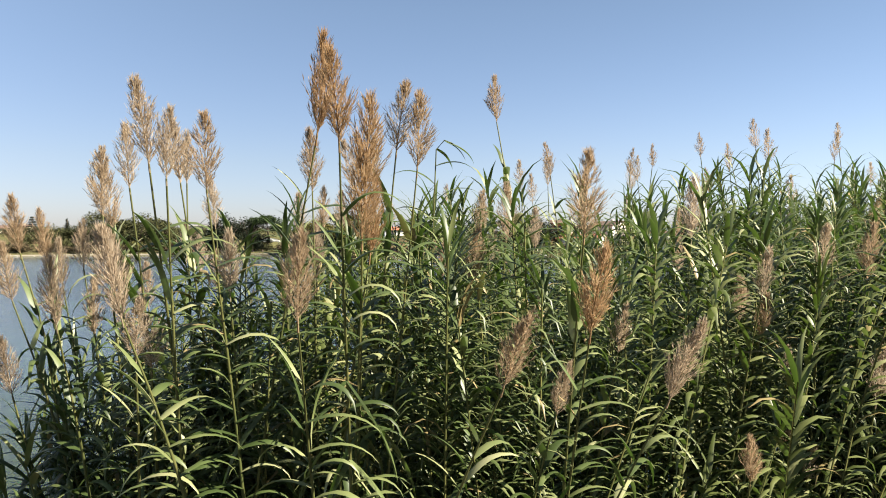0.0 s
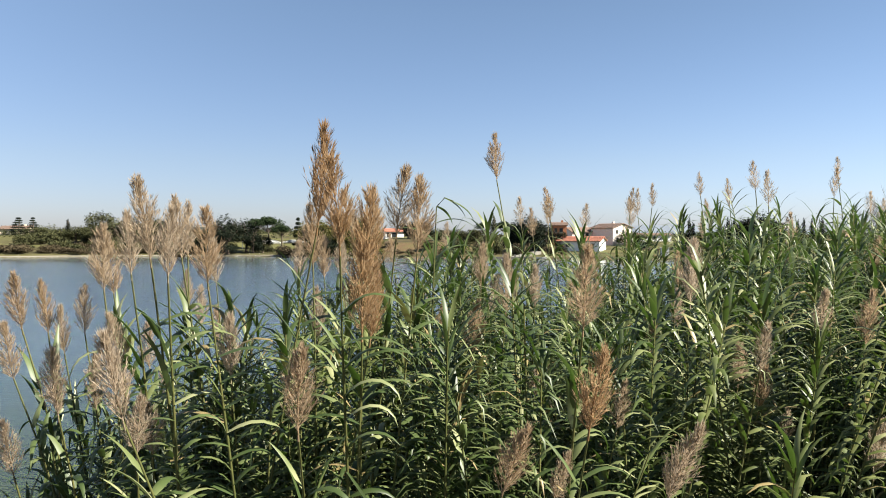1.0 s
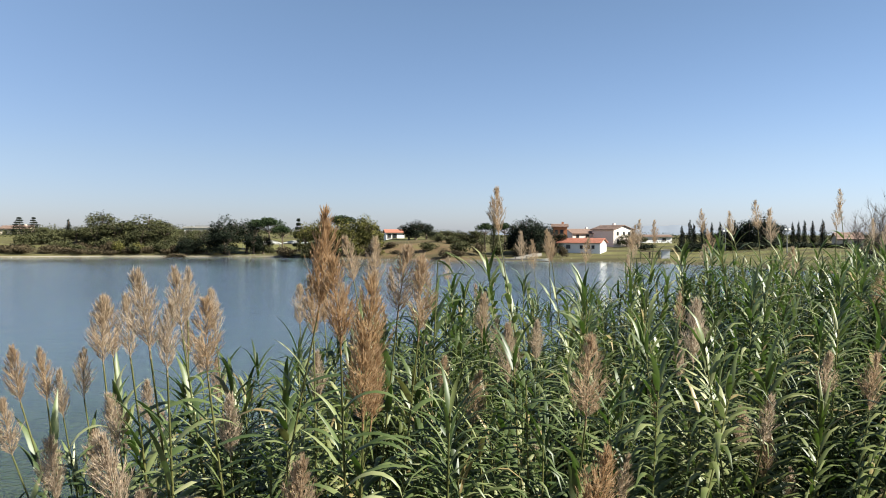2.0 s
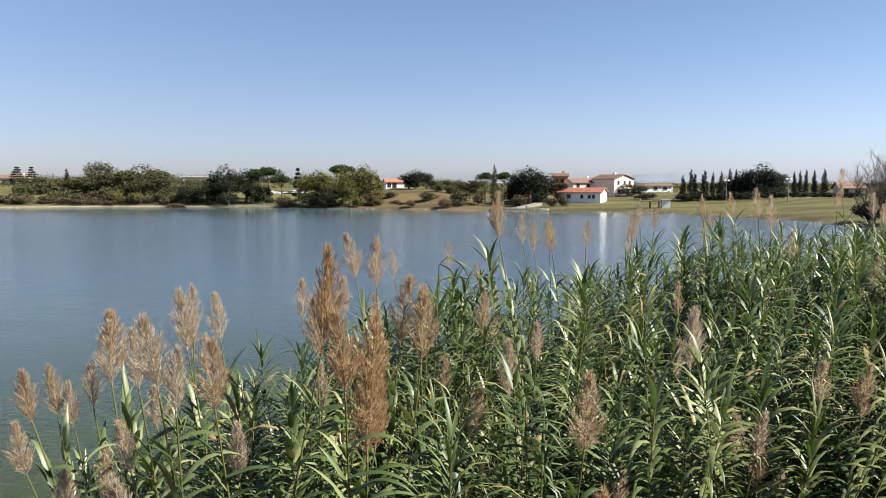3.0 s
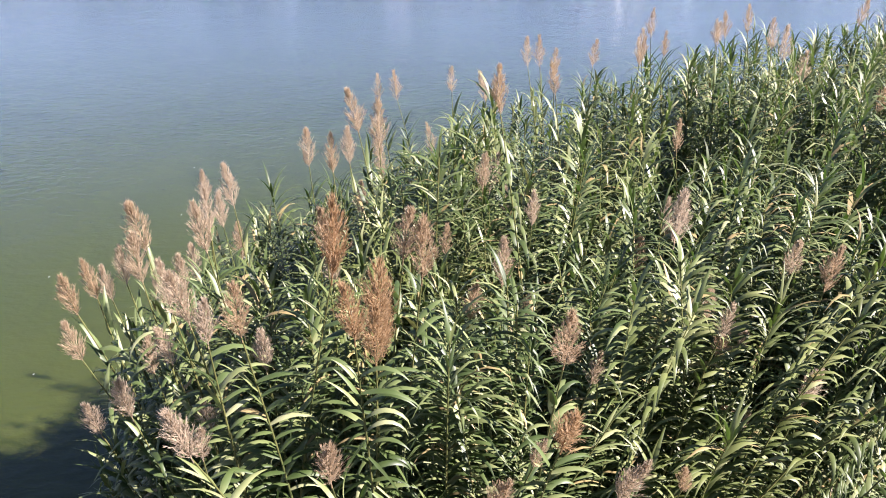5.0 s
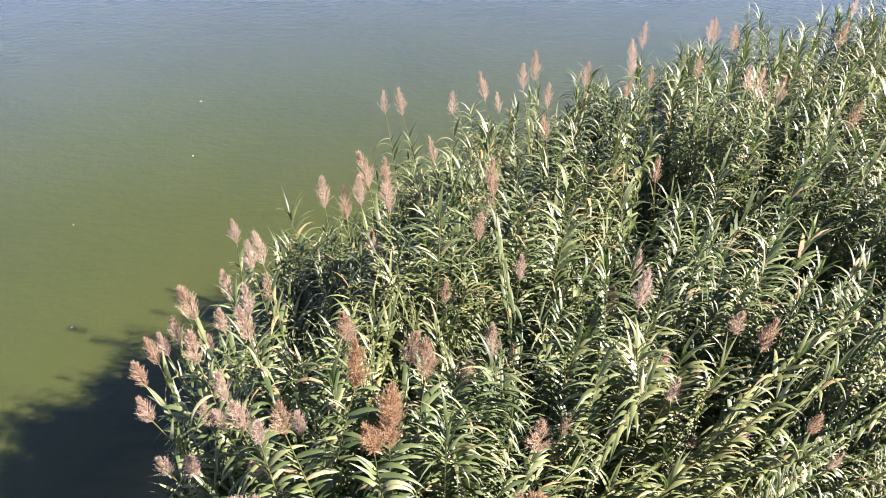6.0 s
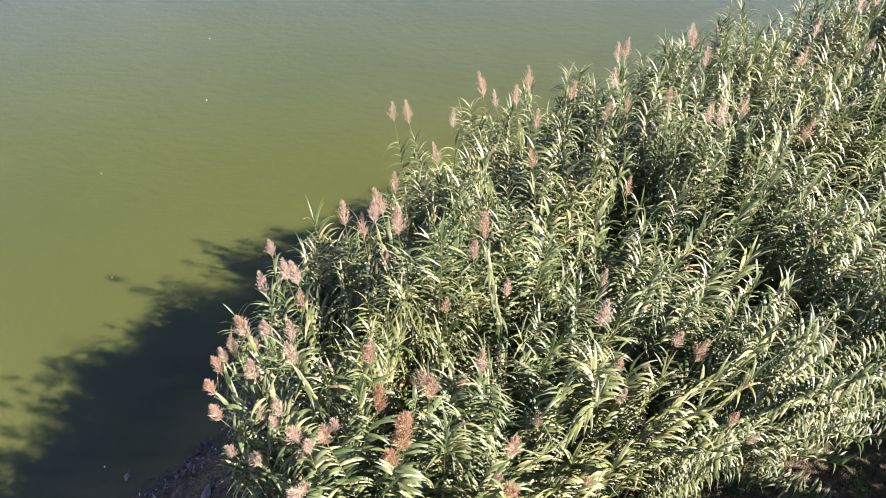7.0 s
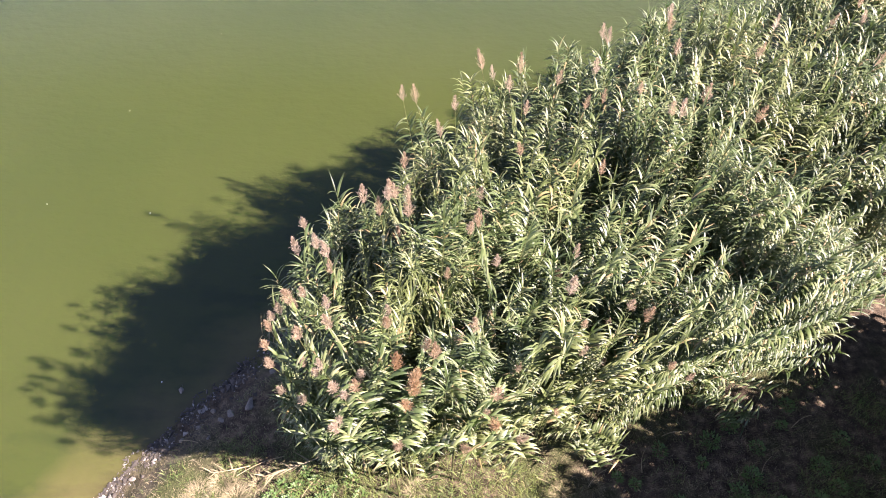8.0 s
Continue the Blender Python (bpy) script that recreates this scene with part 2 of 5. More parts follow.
M_GRASS = leaf_material("bank_grass", [(0.0, (0.045, 0.082, 0.014)), (0.6, (0.112, 0.150, 0.030)), (1.0, (0.19, 0.195, 0.058))], False, dry=0.05, rough=0.6)
M_HAY = leaf_material("dry_grass", [(0.0, (0.1182, 0.0849, 0.048)), (0.6, (0.2438, 0.1921, 0.1182)), (1.0, (0.3398, 0.2807, 0.1847))], False, dry=0.0, rough=0.7, spec=0.2)
M_WEED = leaf_material("weed_leaf", [(0.0, (0.034, 0.075, 0.014)), (1.0, (0.085, 0.150, 0.030))], False, dry=0.02, rough=0.5)
M_STONE = plain("bank_stone", [(0.3, (0.085, 0.074, 0.058)), (0.7, (0.20, 0.178, 0.145))], 4.0, 0.85, 0.5, 0.02)
M_RUBBLE = rubble_material()
M_PALEROCK = plain("pale_rock", [(0.3, (0.30, 0.28, 0.245)), (0.7, (0.52, 0.50, 0.46))], 1.5, 0.85, 0.4, 0.03)
M_STRAW = plain("dry_straw", [(0.3, (0.2216, 0.1625, 0.0813)), (0.7, (0.3841, 0.3103, 0.1847))], 6.0, 0.7, 0.2, 0.003)
M_BARK = plain("bark", [(0.3, (0.0517, 0.0369, 0.0259)), (0.7, (0.1256, 0.096, 0.0739))], 3.0, 0.9, 0.7, 0.05)
FOLIAGE = {
    "dark": foliage_material("dark_foliage", (0.0074, 0.011, 0.0074), (0.0192, 0.0251, 0.0133)),
    "olive": foliage_material("olive_foliage", (0.0229, 0.0273, 0.0125), (0.0724, 0.0724, 0.0303)),
    "autumn": foliage_material("autumn_foliage", (0.0369, 0.0406, 0.0125), (0.1218, 0.1108, 0.0295)),
    "pine": foliage_material("pine_needles", (0.0096, 0.0185, 0.0074), (0.0311, 0.0458, 0.0163)),
    "brown": foliage_material("dry_shrub_foliage", (0.0332, 0.0266, 0.0155), (0.0923, 0.0724, 0.0414)),
}
M_PLASTER_W = plain("white_plaster", [(0.3, (0.60, 0.59, 0.565)), (0.7, (0.70, 0.69, 0.67))], 1.2, 0.85, 0.1, 0.01)
M_PLASTER_P = plain("pale_pink_plaster", [(0.3, (0.5319, 0.458, 0.3989)), (0.7, (0.591, 0.5319, 0.4728))], 1.0, 0.85, 0.1, 0.01)
M_PLASTER_O = plain("orange_plaster", [(0.3, (0.3841, 0.1551, 0.0739)), (0.7, (0.458, 0.2068, 0.1034))], 1.0, 0.85, 0.1, 0.01)
M_PLASTER_C = plain("cream_plaster", [(0.3, (0.458, 0.3841, 0.2955)), (0.7, (0.5319, 0.4654, 0.3694))], 1.0, 0.85, 0.1, 0.01)
M_TILE = plain("terracotta_tile", [(0.3, (0.2216, 0.0813, 0.0517)), (0.7, (0.3398, 0.1477, 0.096))], 2.5, 0.85, 0.4, 0.04)
M_OLDTILE = plain("weathered_tile", [(0.3, (0.1108, 0.0739, 0.0576)), (0.7, (0.1921, 0.1292, 0.0997))], 2.5, 0.9, 0.4, 0.04)
M_DARK = plain("dark_glass_pane", [(0.3, (0.0148, 0.0163, 0.0192)), (0.7, (0.0369, 0.0406, 0.0443))], 2.0, 0.15, 0.0, 0.01)
M_WOOD = plain("weathered_wood", [(0.3, (0.0739, 0.0517, 0.0369)), (0.7, (0.1625, 0.1256, 0.0886))], 4.0, 0.85, 0.4, 0.01)
M_CONC = plain("concrete", [(0.3, (0.2216, 0.2142, 0.1994)), (0.7, (0.3324, 0.3176, 0.2955))], 1.5, 0.9, 0.3, 0.01)
M_WETCONC = plain("weathered_concrete", [(0.3, (0.096, 0.0886, 0.0739)), (0.7, (0.1847, 0.1736, 0.1514))], 1.5, 0.9, 0.3, 0.01)
M_STEEL = plain("grey_steel", [(0.3, (0.096, 0.0997, 0.1034)), (0.7, (0.1551, 0.1588, 0.1625))], 3.0, 0.5, 0.1, 0.005)
M_CANVAS = plain("white_canvas", [(0.3, (0.5319, 0.5319, 0.5171)), (0.7, (0.6057, 0.6057, 0.591))], 1.0, 0.8, 0.1, 0.01)
# the blue of aerial haze is painted into the hill colour
M_HILL = plain("haze_tinted_hill", [(0.3, (0.1108, 0.1292, 0.1588)), (0.7, (0.1256, 0.144, 0.1736))], 0.01, 1.0, 0.0, 0.01)
M_BOAT = plain("boat_paint", [(0.3, (0.4875, 0.4728, 0.4284)), (0.7, (0.5762, 0.5614, 0.5171))], 2.0, 0.5, 0.1, 0.005)


# ---- mesh helpers ----
def mesh_np(name, verts, quads=None, tris=None, mats=(), slots=None, smooth=True):
    """A mesh from numpy arrays of corners, quads and triangles."""
    me = bpy.data.meshes.new(name)
    quads = np.zeros((0, 4), int) if quads is None else quads
    tris = np.zeros((0, 3), int) if tris is None else tris
    me.vertices.add(len(verts))
    me.vertices.foreach_set("co", np.asarray(verts, np.float32).ravel())
    nq, nt = len(quads), len(tris)
    me.loops.add(nq * 4 + nt * 3)
    me.loops.foreach_set("vertex_index", np.concatenate([quads.ravel(), tris.ravel()]).astype(np.int32))
    me.polygons.add(nq + nt)
    starts = np.concatenate([np.arange(nq) * 4, nq * 4 + np.arange(nt) * 3])
    me.polygons.foreach_set("loop_start", starts.astype(np.int32))
    me.polygons.foreach_set("use_smooth", np.full(nq + nt, smooth))
    for m in mats:
        me.materials.append(m)
    if slots is not None:
        me.polygons.foreach_set("material_index", np.asarray(slots, np.int32))
    me.update(calc_edges=True)
    return me


def part(name, data, material=None, parent=None, label=""):
    """One mesh object under a thing or a part; data is a bmesh or a mesh."""
    if isinstance(data, bmesh.types.BMesh):
        me = bpy.data.meshes.new(name)
        data.to_mesh(me)
        data.free()
        data = me
    if material is not None and not data.materials:
        data.materials.append(material)
    ob = new(name, data)
    ob.parent = parent
    return tagged(ob, label)


def smoothstep(x, a, b):
    t = np.clip((np.asarray(x, float) - a) / (b - a), 0, 1)
    return t * t * (3 - 2 * t)


def box(bm, x0, x1, y0, y1, z0, z1):
    vs = [bm.verts.new(p) for p in ((x0, y0, z0), (x1, y0, z0), (x1, y1, z0), (x0, y1, z0), (x0, y0, z1), (x1, y0, z1), (x1, y1, z1), (x0, y1, z1))]
    for f in ((3, 2, 1, 0), (4, 5, 6, 7), (0, 1, 5, 4), (1, 2, 6, 5), (2, 3, 7, 6), (3, 0, 4, 7)):
        bm.faces.new([vs[i] for i in f])
    return bm


def tubes(paths, radii, sides=5):
    """Tubes along many paths at once: paths (N, K, 3), radii (N, K). Returns corners and quads."""
    N, K, _ = paths.shape
    tan = np.gradient(paths, axis=1)
    tan /= np.linalg.norm(tan, axis=2, keepdims=True) + 1e-9
    ref = np.where(np.abs(tan[..., 2:3]) > 0.9, np.array([1.0, 0, 0]), np.array([0, 0, 1.0]))
    a = np.cross(tan, ref)
    a /= np.linalg.norm(a, axis=2, keepdims=True) + 1e-9
    b = np.cross(tan, a)
    ang = np.arange(sides) * 2 * np.pi / sides
    v = paths[:, :, None] + radii[:, :, None, None] * (a[:, :, None] * np.cos(ang)[:, None] + b[:, :, None] * np.sin(ang)[:, None])
    i, j, s = np.meshgrid(np.arange(N), np.arange(K - 1), np.arange(sides), indexing="ij")
    at = lambda jj, ss: (i * K + jj) * sides + ss % sides
    q = np.stack([at(j, s), at(j, s + 1), at(j + 1, s + 1), at(j + 1, s)], -1).reshape(-1, 4)
    return v.reshape(-1, 3), q


def blades(base, az, length, width, up, droop, twist, seg=6, fold=0.18):
    """Arching grass blades with a folded midrib; all inputs are arrays of one row a blade. Returns corners and quads."""
    L = len(base)
    s = np.linspace(0, 1, seg + 1)
    elev = up[:, None] - droop[:, None] * s ** 1.2
    h = np.stack([np.cos(az), np.sin(az), np.zeros(L)], 1)
    tan = h[:, None] * np.cos(elev)[..., None] + np.array([0, 0, 1.0]) * np.sin(elev)[..., None]
    step = tan * (length / seg)[:, None, None]
    c = base[:, None] + np.concatenate([np.zeros((L, 1, 3)), np.cumsum(step[:, :-1], 1)], 1)
    side0 = np.stack([-np.sin(az), np.cos(az), np.zeros(L)], 1)[:, None] * np.ones((1, seg + 1, 1))
    nor = np.cross(tan, side0)
    tw = (twist[:, None] * s)[..., None]
    side = side0 * np.cos(tw) + nor * np.sin(tw)
    nor = np.cross(tan, side)
    prof = np.interp(s, [0, 0.08, 0.25, 0.5, 0.75, 0.92, 1], [0.55, 0.9, 1.0, 0.74, 0.42, 0.15, 0.02])
    w = (width[:, None] * prof / 2)[..., None]
    if fold:
        v = np.stack([c + side * w - nor * w * fold * 2, c, c - side * w - nor * w * fold * 2], 2)
    else:
        v = np.stack([c + side * w, c - side * w], 2)
    n = v.shape[2]
    i, j, k = np.meshgrid(np.arange(L), np.arange(seg), np.arange(n - 1), indexing="ij")
    at = lambda jj, kk: (i * (seg + 1) + jj) * n + kk
    q = np.stack([at(j, k), at(j, k + 1), at(j + 1, k + 1), at(j + 1, k)], -1).reshape(-1, 4)
    return v.reshape(-1, 3), q


def inside(poly, x, y):
    """Which of the points lie inside the polygon."""
    x, y = np.asarray(x, float), np.asarray(y, float)
    hit = np.zeros(x.shape, bool)
    for (ax, ay), (bx, by) in zip(poly, poly[1:] + poly[:1]):
        cross = (ay > y) != (by > y)
        hit ^= cross & (x < (bx - ax) * (y - ay) / (by - ay + 1e-12) + ax)
    return hit


def edge_distance(poly, x, y):
    best = np.full(np.shape(x), 1e9)
    for (ax, ay), (bx, by) in zip(poly, poly[1:] + poly[:1]):
        t = np.clip(((x - ax) * (bx - ax) + (y - ay) * (by - ay)) / ((bx - ax) ** 2 + (by - ay) ** 2), 0, 1)
        best = np.minimum(best, np.hypot(x - ax - t * (bx - ax), y - ay - t * (by - ay)))
    return best


# ---- ground and lake ----
LAKE = [(-160, -80), (-40, -30), (-14, -8), (-9, -0.6), (-6.16, 3.27), (-5.04, 4.8), (-3.79, 6.23), (-1.6, 8.6), (1, 10.9), (4, 13), (8, 15), (14, 17.6), (24, 21),
        (40, 30), (62, 58), (60, 92), (58.4, 111), (52.8, 130), (45, 145.5), (30.7, 153), (9, 158), (-19.5, 169), (-44, 181), (-78, 181), (-107, 173), (-190, 165), (-300, 100), (-300, -40)]


def wobble(x, y):
    return (0.5 * np.sin(x * 2.1 + 1.3 * np.sin(y * 1.7)) + 0.5 * np.sin(y * 2.7 + 1.1 * np.sin(x * 1.9))) * 0.5


def height(x, y):
    """Ground level: banks round the lake, rising behind the far shore, and the lake bed."""
    x, y = np.asarray(x, float), np.asarray(y, float)
    d = edge_distance(LAKE, x, y) * np.where(inside(LAKE, x, y), -1, 1)
    d = d + np.where(y > 40, 1.2 * np.sin(x * 0.31) * np.sin(y * 0.23 + x * 0.11), 0.12 * wobble(x * 1.7, y * 1.7))
    far = smoothstep(y, 30, 80)
    near = 0.45 * smoothstep(d, 0, 1.3) + 0.35 * smoothstep(d, 1, 6) + 0.05 * wobble(x, y) * smoothstep(d, 0.5, 2)
    left = smoothstep(-x, 30, 60)
    bank = smoothstep(x, -24, -14) * (1 - smoothstep(x, 0, 12))
    rise = 0.6 * smoothstep(d, 0, 2) + 2.0 * smoothstep(d, 2, 40) + 2.6 * left * smoothstep(d, 10, 70) + 2.2 * bank * smoothstep(d, 1, 14) + 2.0 * smoothstep(d, 40, 160)
    rise = rise + 0.35 * np.sin(x * 0.17) * np.sin(y * 0.13) * smoothstep(d, 4, 20)
    return np.where(d > 0, near * (1 - far) + rise * far, np.maximum(d * 0.32, -3.0))


def spread(fine_lo, fine_hi, fine, others):
    """Grid lines: fine ones in the middle, then stretches (end, step) outwards on both sides."""
    mid = list(np.arange(fine_lo, fine_hi + 1e-6, fine))
    for end, step in others:
        if end > 0:
            while mid[-1] < end:
                mid.append(mid[-1] + step)
        else:
            while mid[0] > end:
                mid.insert(0, mid[0] - step)
    return np.array(mid)


gx = spread(-11, 13, 0.25, [(30, 1), (120, 3), (300, 12), (2600, 120), (-30, 1), (-170, 3), (-400, 12), (-2600, 120)])
gy = spread(-3, 17, 0.25, [(30, 1), (90, 4), (215, 2.5), (300, 8), (2600, 120), (-30, 2), (-100, 8), (-900, 80)])
GX, GY = np.meshgrid(gx, gy, indexing="ij")
GZ = height(GX, GY)
ii, jj = np.meshgrid(np.arange(len(gx) - 1), np.arange(len(gy) - 1), indexing="ij")
gi = lambda a, b: (a * len(gy) + b).ravel()
tagged(part("ground", mesh_np("ground", np.stack([GX, GY, GZ], -1).reshape(-1, 3), np.stack([gi(ii, jj), gi(ii + 1, jj), gi(ii + 1, jj + 1), gi(ii, jj + 1)], 1), mats=(M_GROUND,))),
       "dry grassy lakeside ground with bare soil patches", "ground", kind="structure")

bm = bmesh.new()
bm.faces.new([bm.verts.new(p) for p in ((-320, -90, 0), (70, -90, 0), (70, 200, 0), (-320, 200, 0))])
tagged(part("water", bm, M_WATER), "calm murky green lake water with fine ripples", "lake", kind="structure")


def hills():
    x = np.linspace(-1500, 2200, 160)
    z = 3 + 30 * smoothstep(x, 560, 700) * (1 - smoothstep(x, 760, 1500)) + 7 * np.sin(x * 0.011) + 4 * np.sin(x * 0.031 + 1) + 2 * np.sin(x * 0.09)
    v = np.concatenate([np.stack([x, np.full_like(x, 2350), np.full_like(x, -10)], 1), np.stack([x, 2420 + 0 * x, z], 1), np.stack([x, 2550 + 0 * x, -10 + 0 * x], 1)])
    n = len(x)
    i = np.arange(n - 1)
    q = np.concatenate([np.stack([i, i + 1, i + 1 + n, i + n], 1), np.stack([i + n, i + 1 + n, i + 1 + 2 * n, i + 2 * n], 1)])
    tagged(part("backdrop", mesh_np("backdrop", v, q, mats=(M_HILL,))), "distant hills on the horizon with blue haze painted into their colour", "hills", kind="structure")


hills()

# ---- the reed bed ----
FRONT = [(-2.0, 3.75), (-0.9, 3.55), (0.9, 4.0), (2.5, 4.25), (4.6, 5.1), (5.8, 5.7), (7.2, 7.0), (9.5, 8.2), (14, 10.2), (24, 14)]
WATERSIDE = [(-2.35, 4.5), (-2.05, 5.6), (-1.05, 6.7), (-0.2, 7.85), (1.3, 9.2), (3.3, 10.3), (6.2, 11.5), (9.2, 12.9), (14, 15.2), (24, 19)]
BED = FRONT + WATERSIDE[::-1]
CLEARINGS = ((3.7, 6.9, 0.42), (0.15, 5.5, 0.3), (-1.4, 5.4, 0.3), (0.67, 4.4, 0.26), (5.8, 10.6, 0.4), (-1.5, 7.0, 0.4), (6.6, 11.8, 0.4), (1.9, 7.9, 0.28), (2.6, 5.4, 0.28))
rng = np.random.default_rng(7)


def reed_top(x, y):
    """Height of the leaf canopy over the water: lower at the tip of the bed, higher along the shore."""
    return 4.44 + 0.55 * smoothstep(x, -2.2, -0.3) + 0.46 * smoothstep(x, -0.3, 2) + 0.12 * smoothstep(x, 2.2, 4) + 0.12 * smoothstep(x, 4, 7) + 0.32 * (1 - smoothstep(y - x, 5.0, 7.0)) * (1 - smoothstep(x, -0.7, 0.3)) - 0.2 * smoothstep(y - 0.55 * x, 7.0, 8.8) * smoothstep(x, -0.5, 1.0) + 0.20 * smoothstep(x, -1.7, -0.8) * (1 - smoothstep(x, 0.2, 1.2)) + 0.13 * np.sin(x * 1.9 + y) + 0.1 * np.sin(y * 2.3 - x)


def bed_points(n, region):
    """Evenly random places for canes, thinned to clumps with gaps between them."""
    xs = [p[0] for p in region]
    ys = [p[1] for p in region]
    x, y = rng.uniform(min(xs), max(xs), n * 13), rng.uniform(min(ys), max(ys), n * 13)
    keep = inside(region, x, y)
    for cx, cy, cr in CLEARINGS:
        keep &= np.hypot(x - cx, y - cy) > cr * rng.uniform(0.7, 1.15, len(x))
    return np.stack([x[keep], y[keep]], 1)[:n]


def stools(region, gap):
    """Centres of the clumps in which the canes stand, at least gap apart."""
    found = np.zeros((0, 2))
    for p in bed_points(1500, region):
        if not len(found) or np.hypot(*(found - p).T).min() > gap * rng.uniform(0.75, 1.25):
            found = np.vstack([found, p])
    return found


def outward(x, y):
    """Direction and strength with which canes lean out of the bed towards its nearest edge."""
    e = 0.25
    g = np.stack([edge_distance(BED, x + e, y) - edge_distance(BED, x - e, y), edge_distance(BED, x, y + e) - edge_distance(BED, x, y - e)], -1)
    g = -g / (np.linalg.norm(g, axis=-1, keepdims=True) + 1e-6)
    k = np.clip(1 - edge_distance(BED, x, y) / 1.3, 0, 1)
    return g, k


def cane_paths(x, y, tall, lean, az, knots=9):
    """Centre lines of canes that rise from the ground and bow over by lean at the top."""
    s = np.linspace(0, 1, knots)
    z0 = height(x, y) - 0.05
    p = np.zeros((len(x), knots, 3))
    bow = s ** 2.2
    p[..., 0] = x[:, None] + (lean * np.cos(az))[:, None] * bow
    p[..., 1] = y[:, None] + (lean * np.sin(az))[:, None] * bow
    p[..., 2] = z0[:, None] + (tall - z0)[:, None] * s - (0.18 * lean ** 2 / 2)[:, None] * bow
    return p


def leaf_rows(paths, plane, starts, step, gen, size=1.0, seg=6, fold=0.18):
    """Two-ranked leaves up each cane: alternate sides, mid-leaves that arch over and hang, upright young ones at the top."""
    base, az, length, width, up, droop, twist = [], [], [], [], [], [], []
    K = paths.shape[1] - 1
    for p, pl, first in zip(paths, plane, starts):
        hgt = np.linalg.norm(np.diff(p, axis=0), axis=1).sum()
        n = max(6, int(hgt * (1 - first) / step))
        # nodes draw together towards the tip
        s = first + (1 - first) * ((np.arange(n) + gen.uniform(0, 0.35, n)) / n) ** 0.52
        s = np.clip(s, 0, 0.998)
        i = np.minimum((s * K).astype(int), K - 1)
        f = (s * K - i)[:, None]
        base.append(p[i] * (1 - f) + p[i + 1] * f)
        az.append(pl + np.pi * (np.arange(n) % 2) + gen.normal(0, 0.2, n) * (1 + 2.0 * smoothstep(s, 0.85, 1.0)))
        top = smoothstep(s, 0.93, 1.0)
        low = 1 - smoothstep(s, first, first + 0.2)
        # the leaves of one cane are alike; canes differ
        ln, wd, el, dr, tw = gen.uniform(0.7, 1.2), gen.uniform(0.6, 1.3), gen.normal(0, 0.13), gen.uniform(0.75, 1.3), gen.normal(0, 0.2)
        length.append(ln * size * (0.325 - 0.02 * top - 0.04 * low) * gen.uniform(0.9, 1.1, n))
        width.append(wd * size * (0.035 - 0.008 * top) * gen.uniform(0.85, 1.15, n))
        up.append(0.68 + el + 0.50 * top + gen.normal(0, 0.12, n) - 0.35 * low)
        droop.append(dr * (2.1 - 1.05 * top) * gen.uniform(0.75, 1.2, n) + 0.2 * low)
        twist.append(tw + gen.normal(0, 0.14, n))
    cat = np.concatenate
    return blades(cat(base), cat(az), cat(length), cat(width), cat(up), cat(droop), cat(twist), seg, fold)


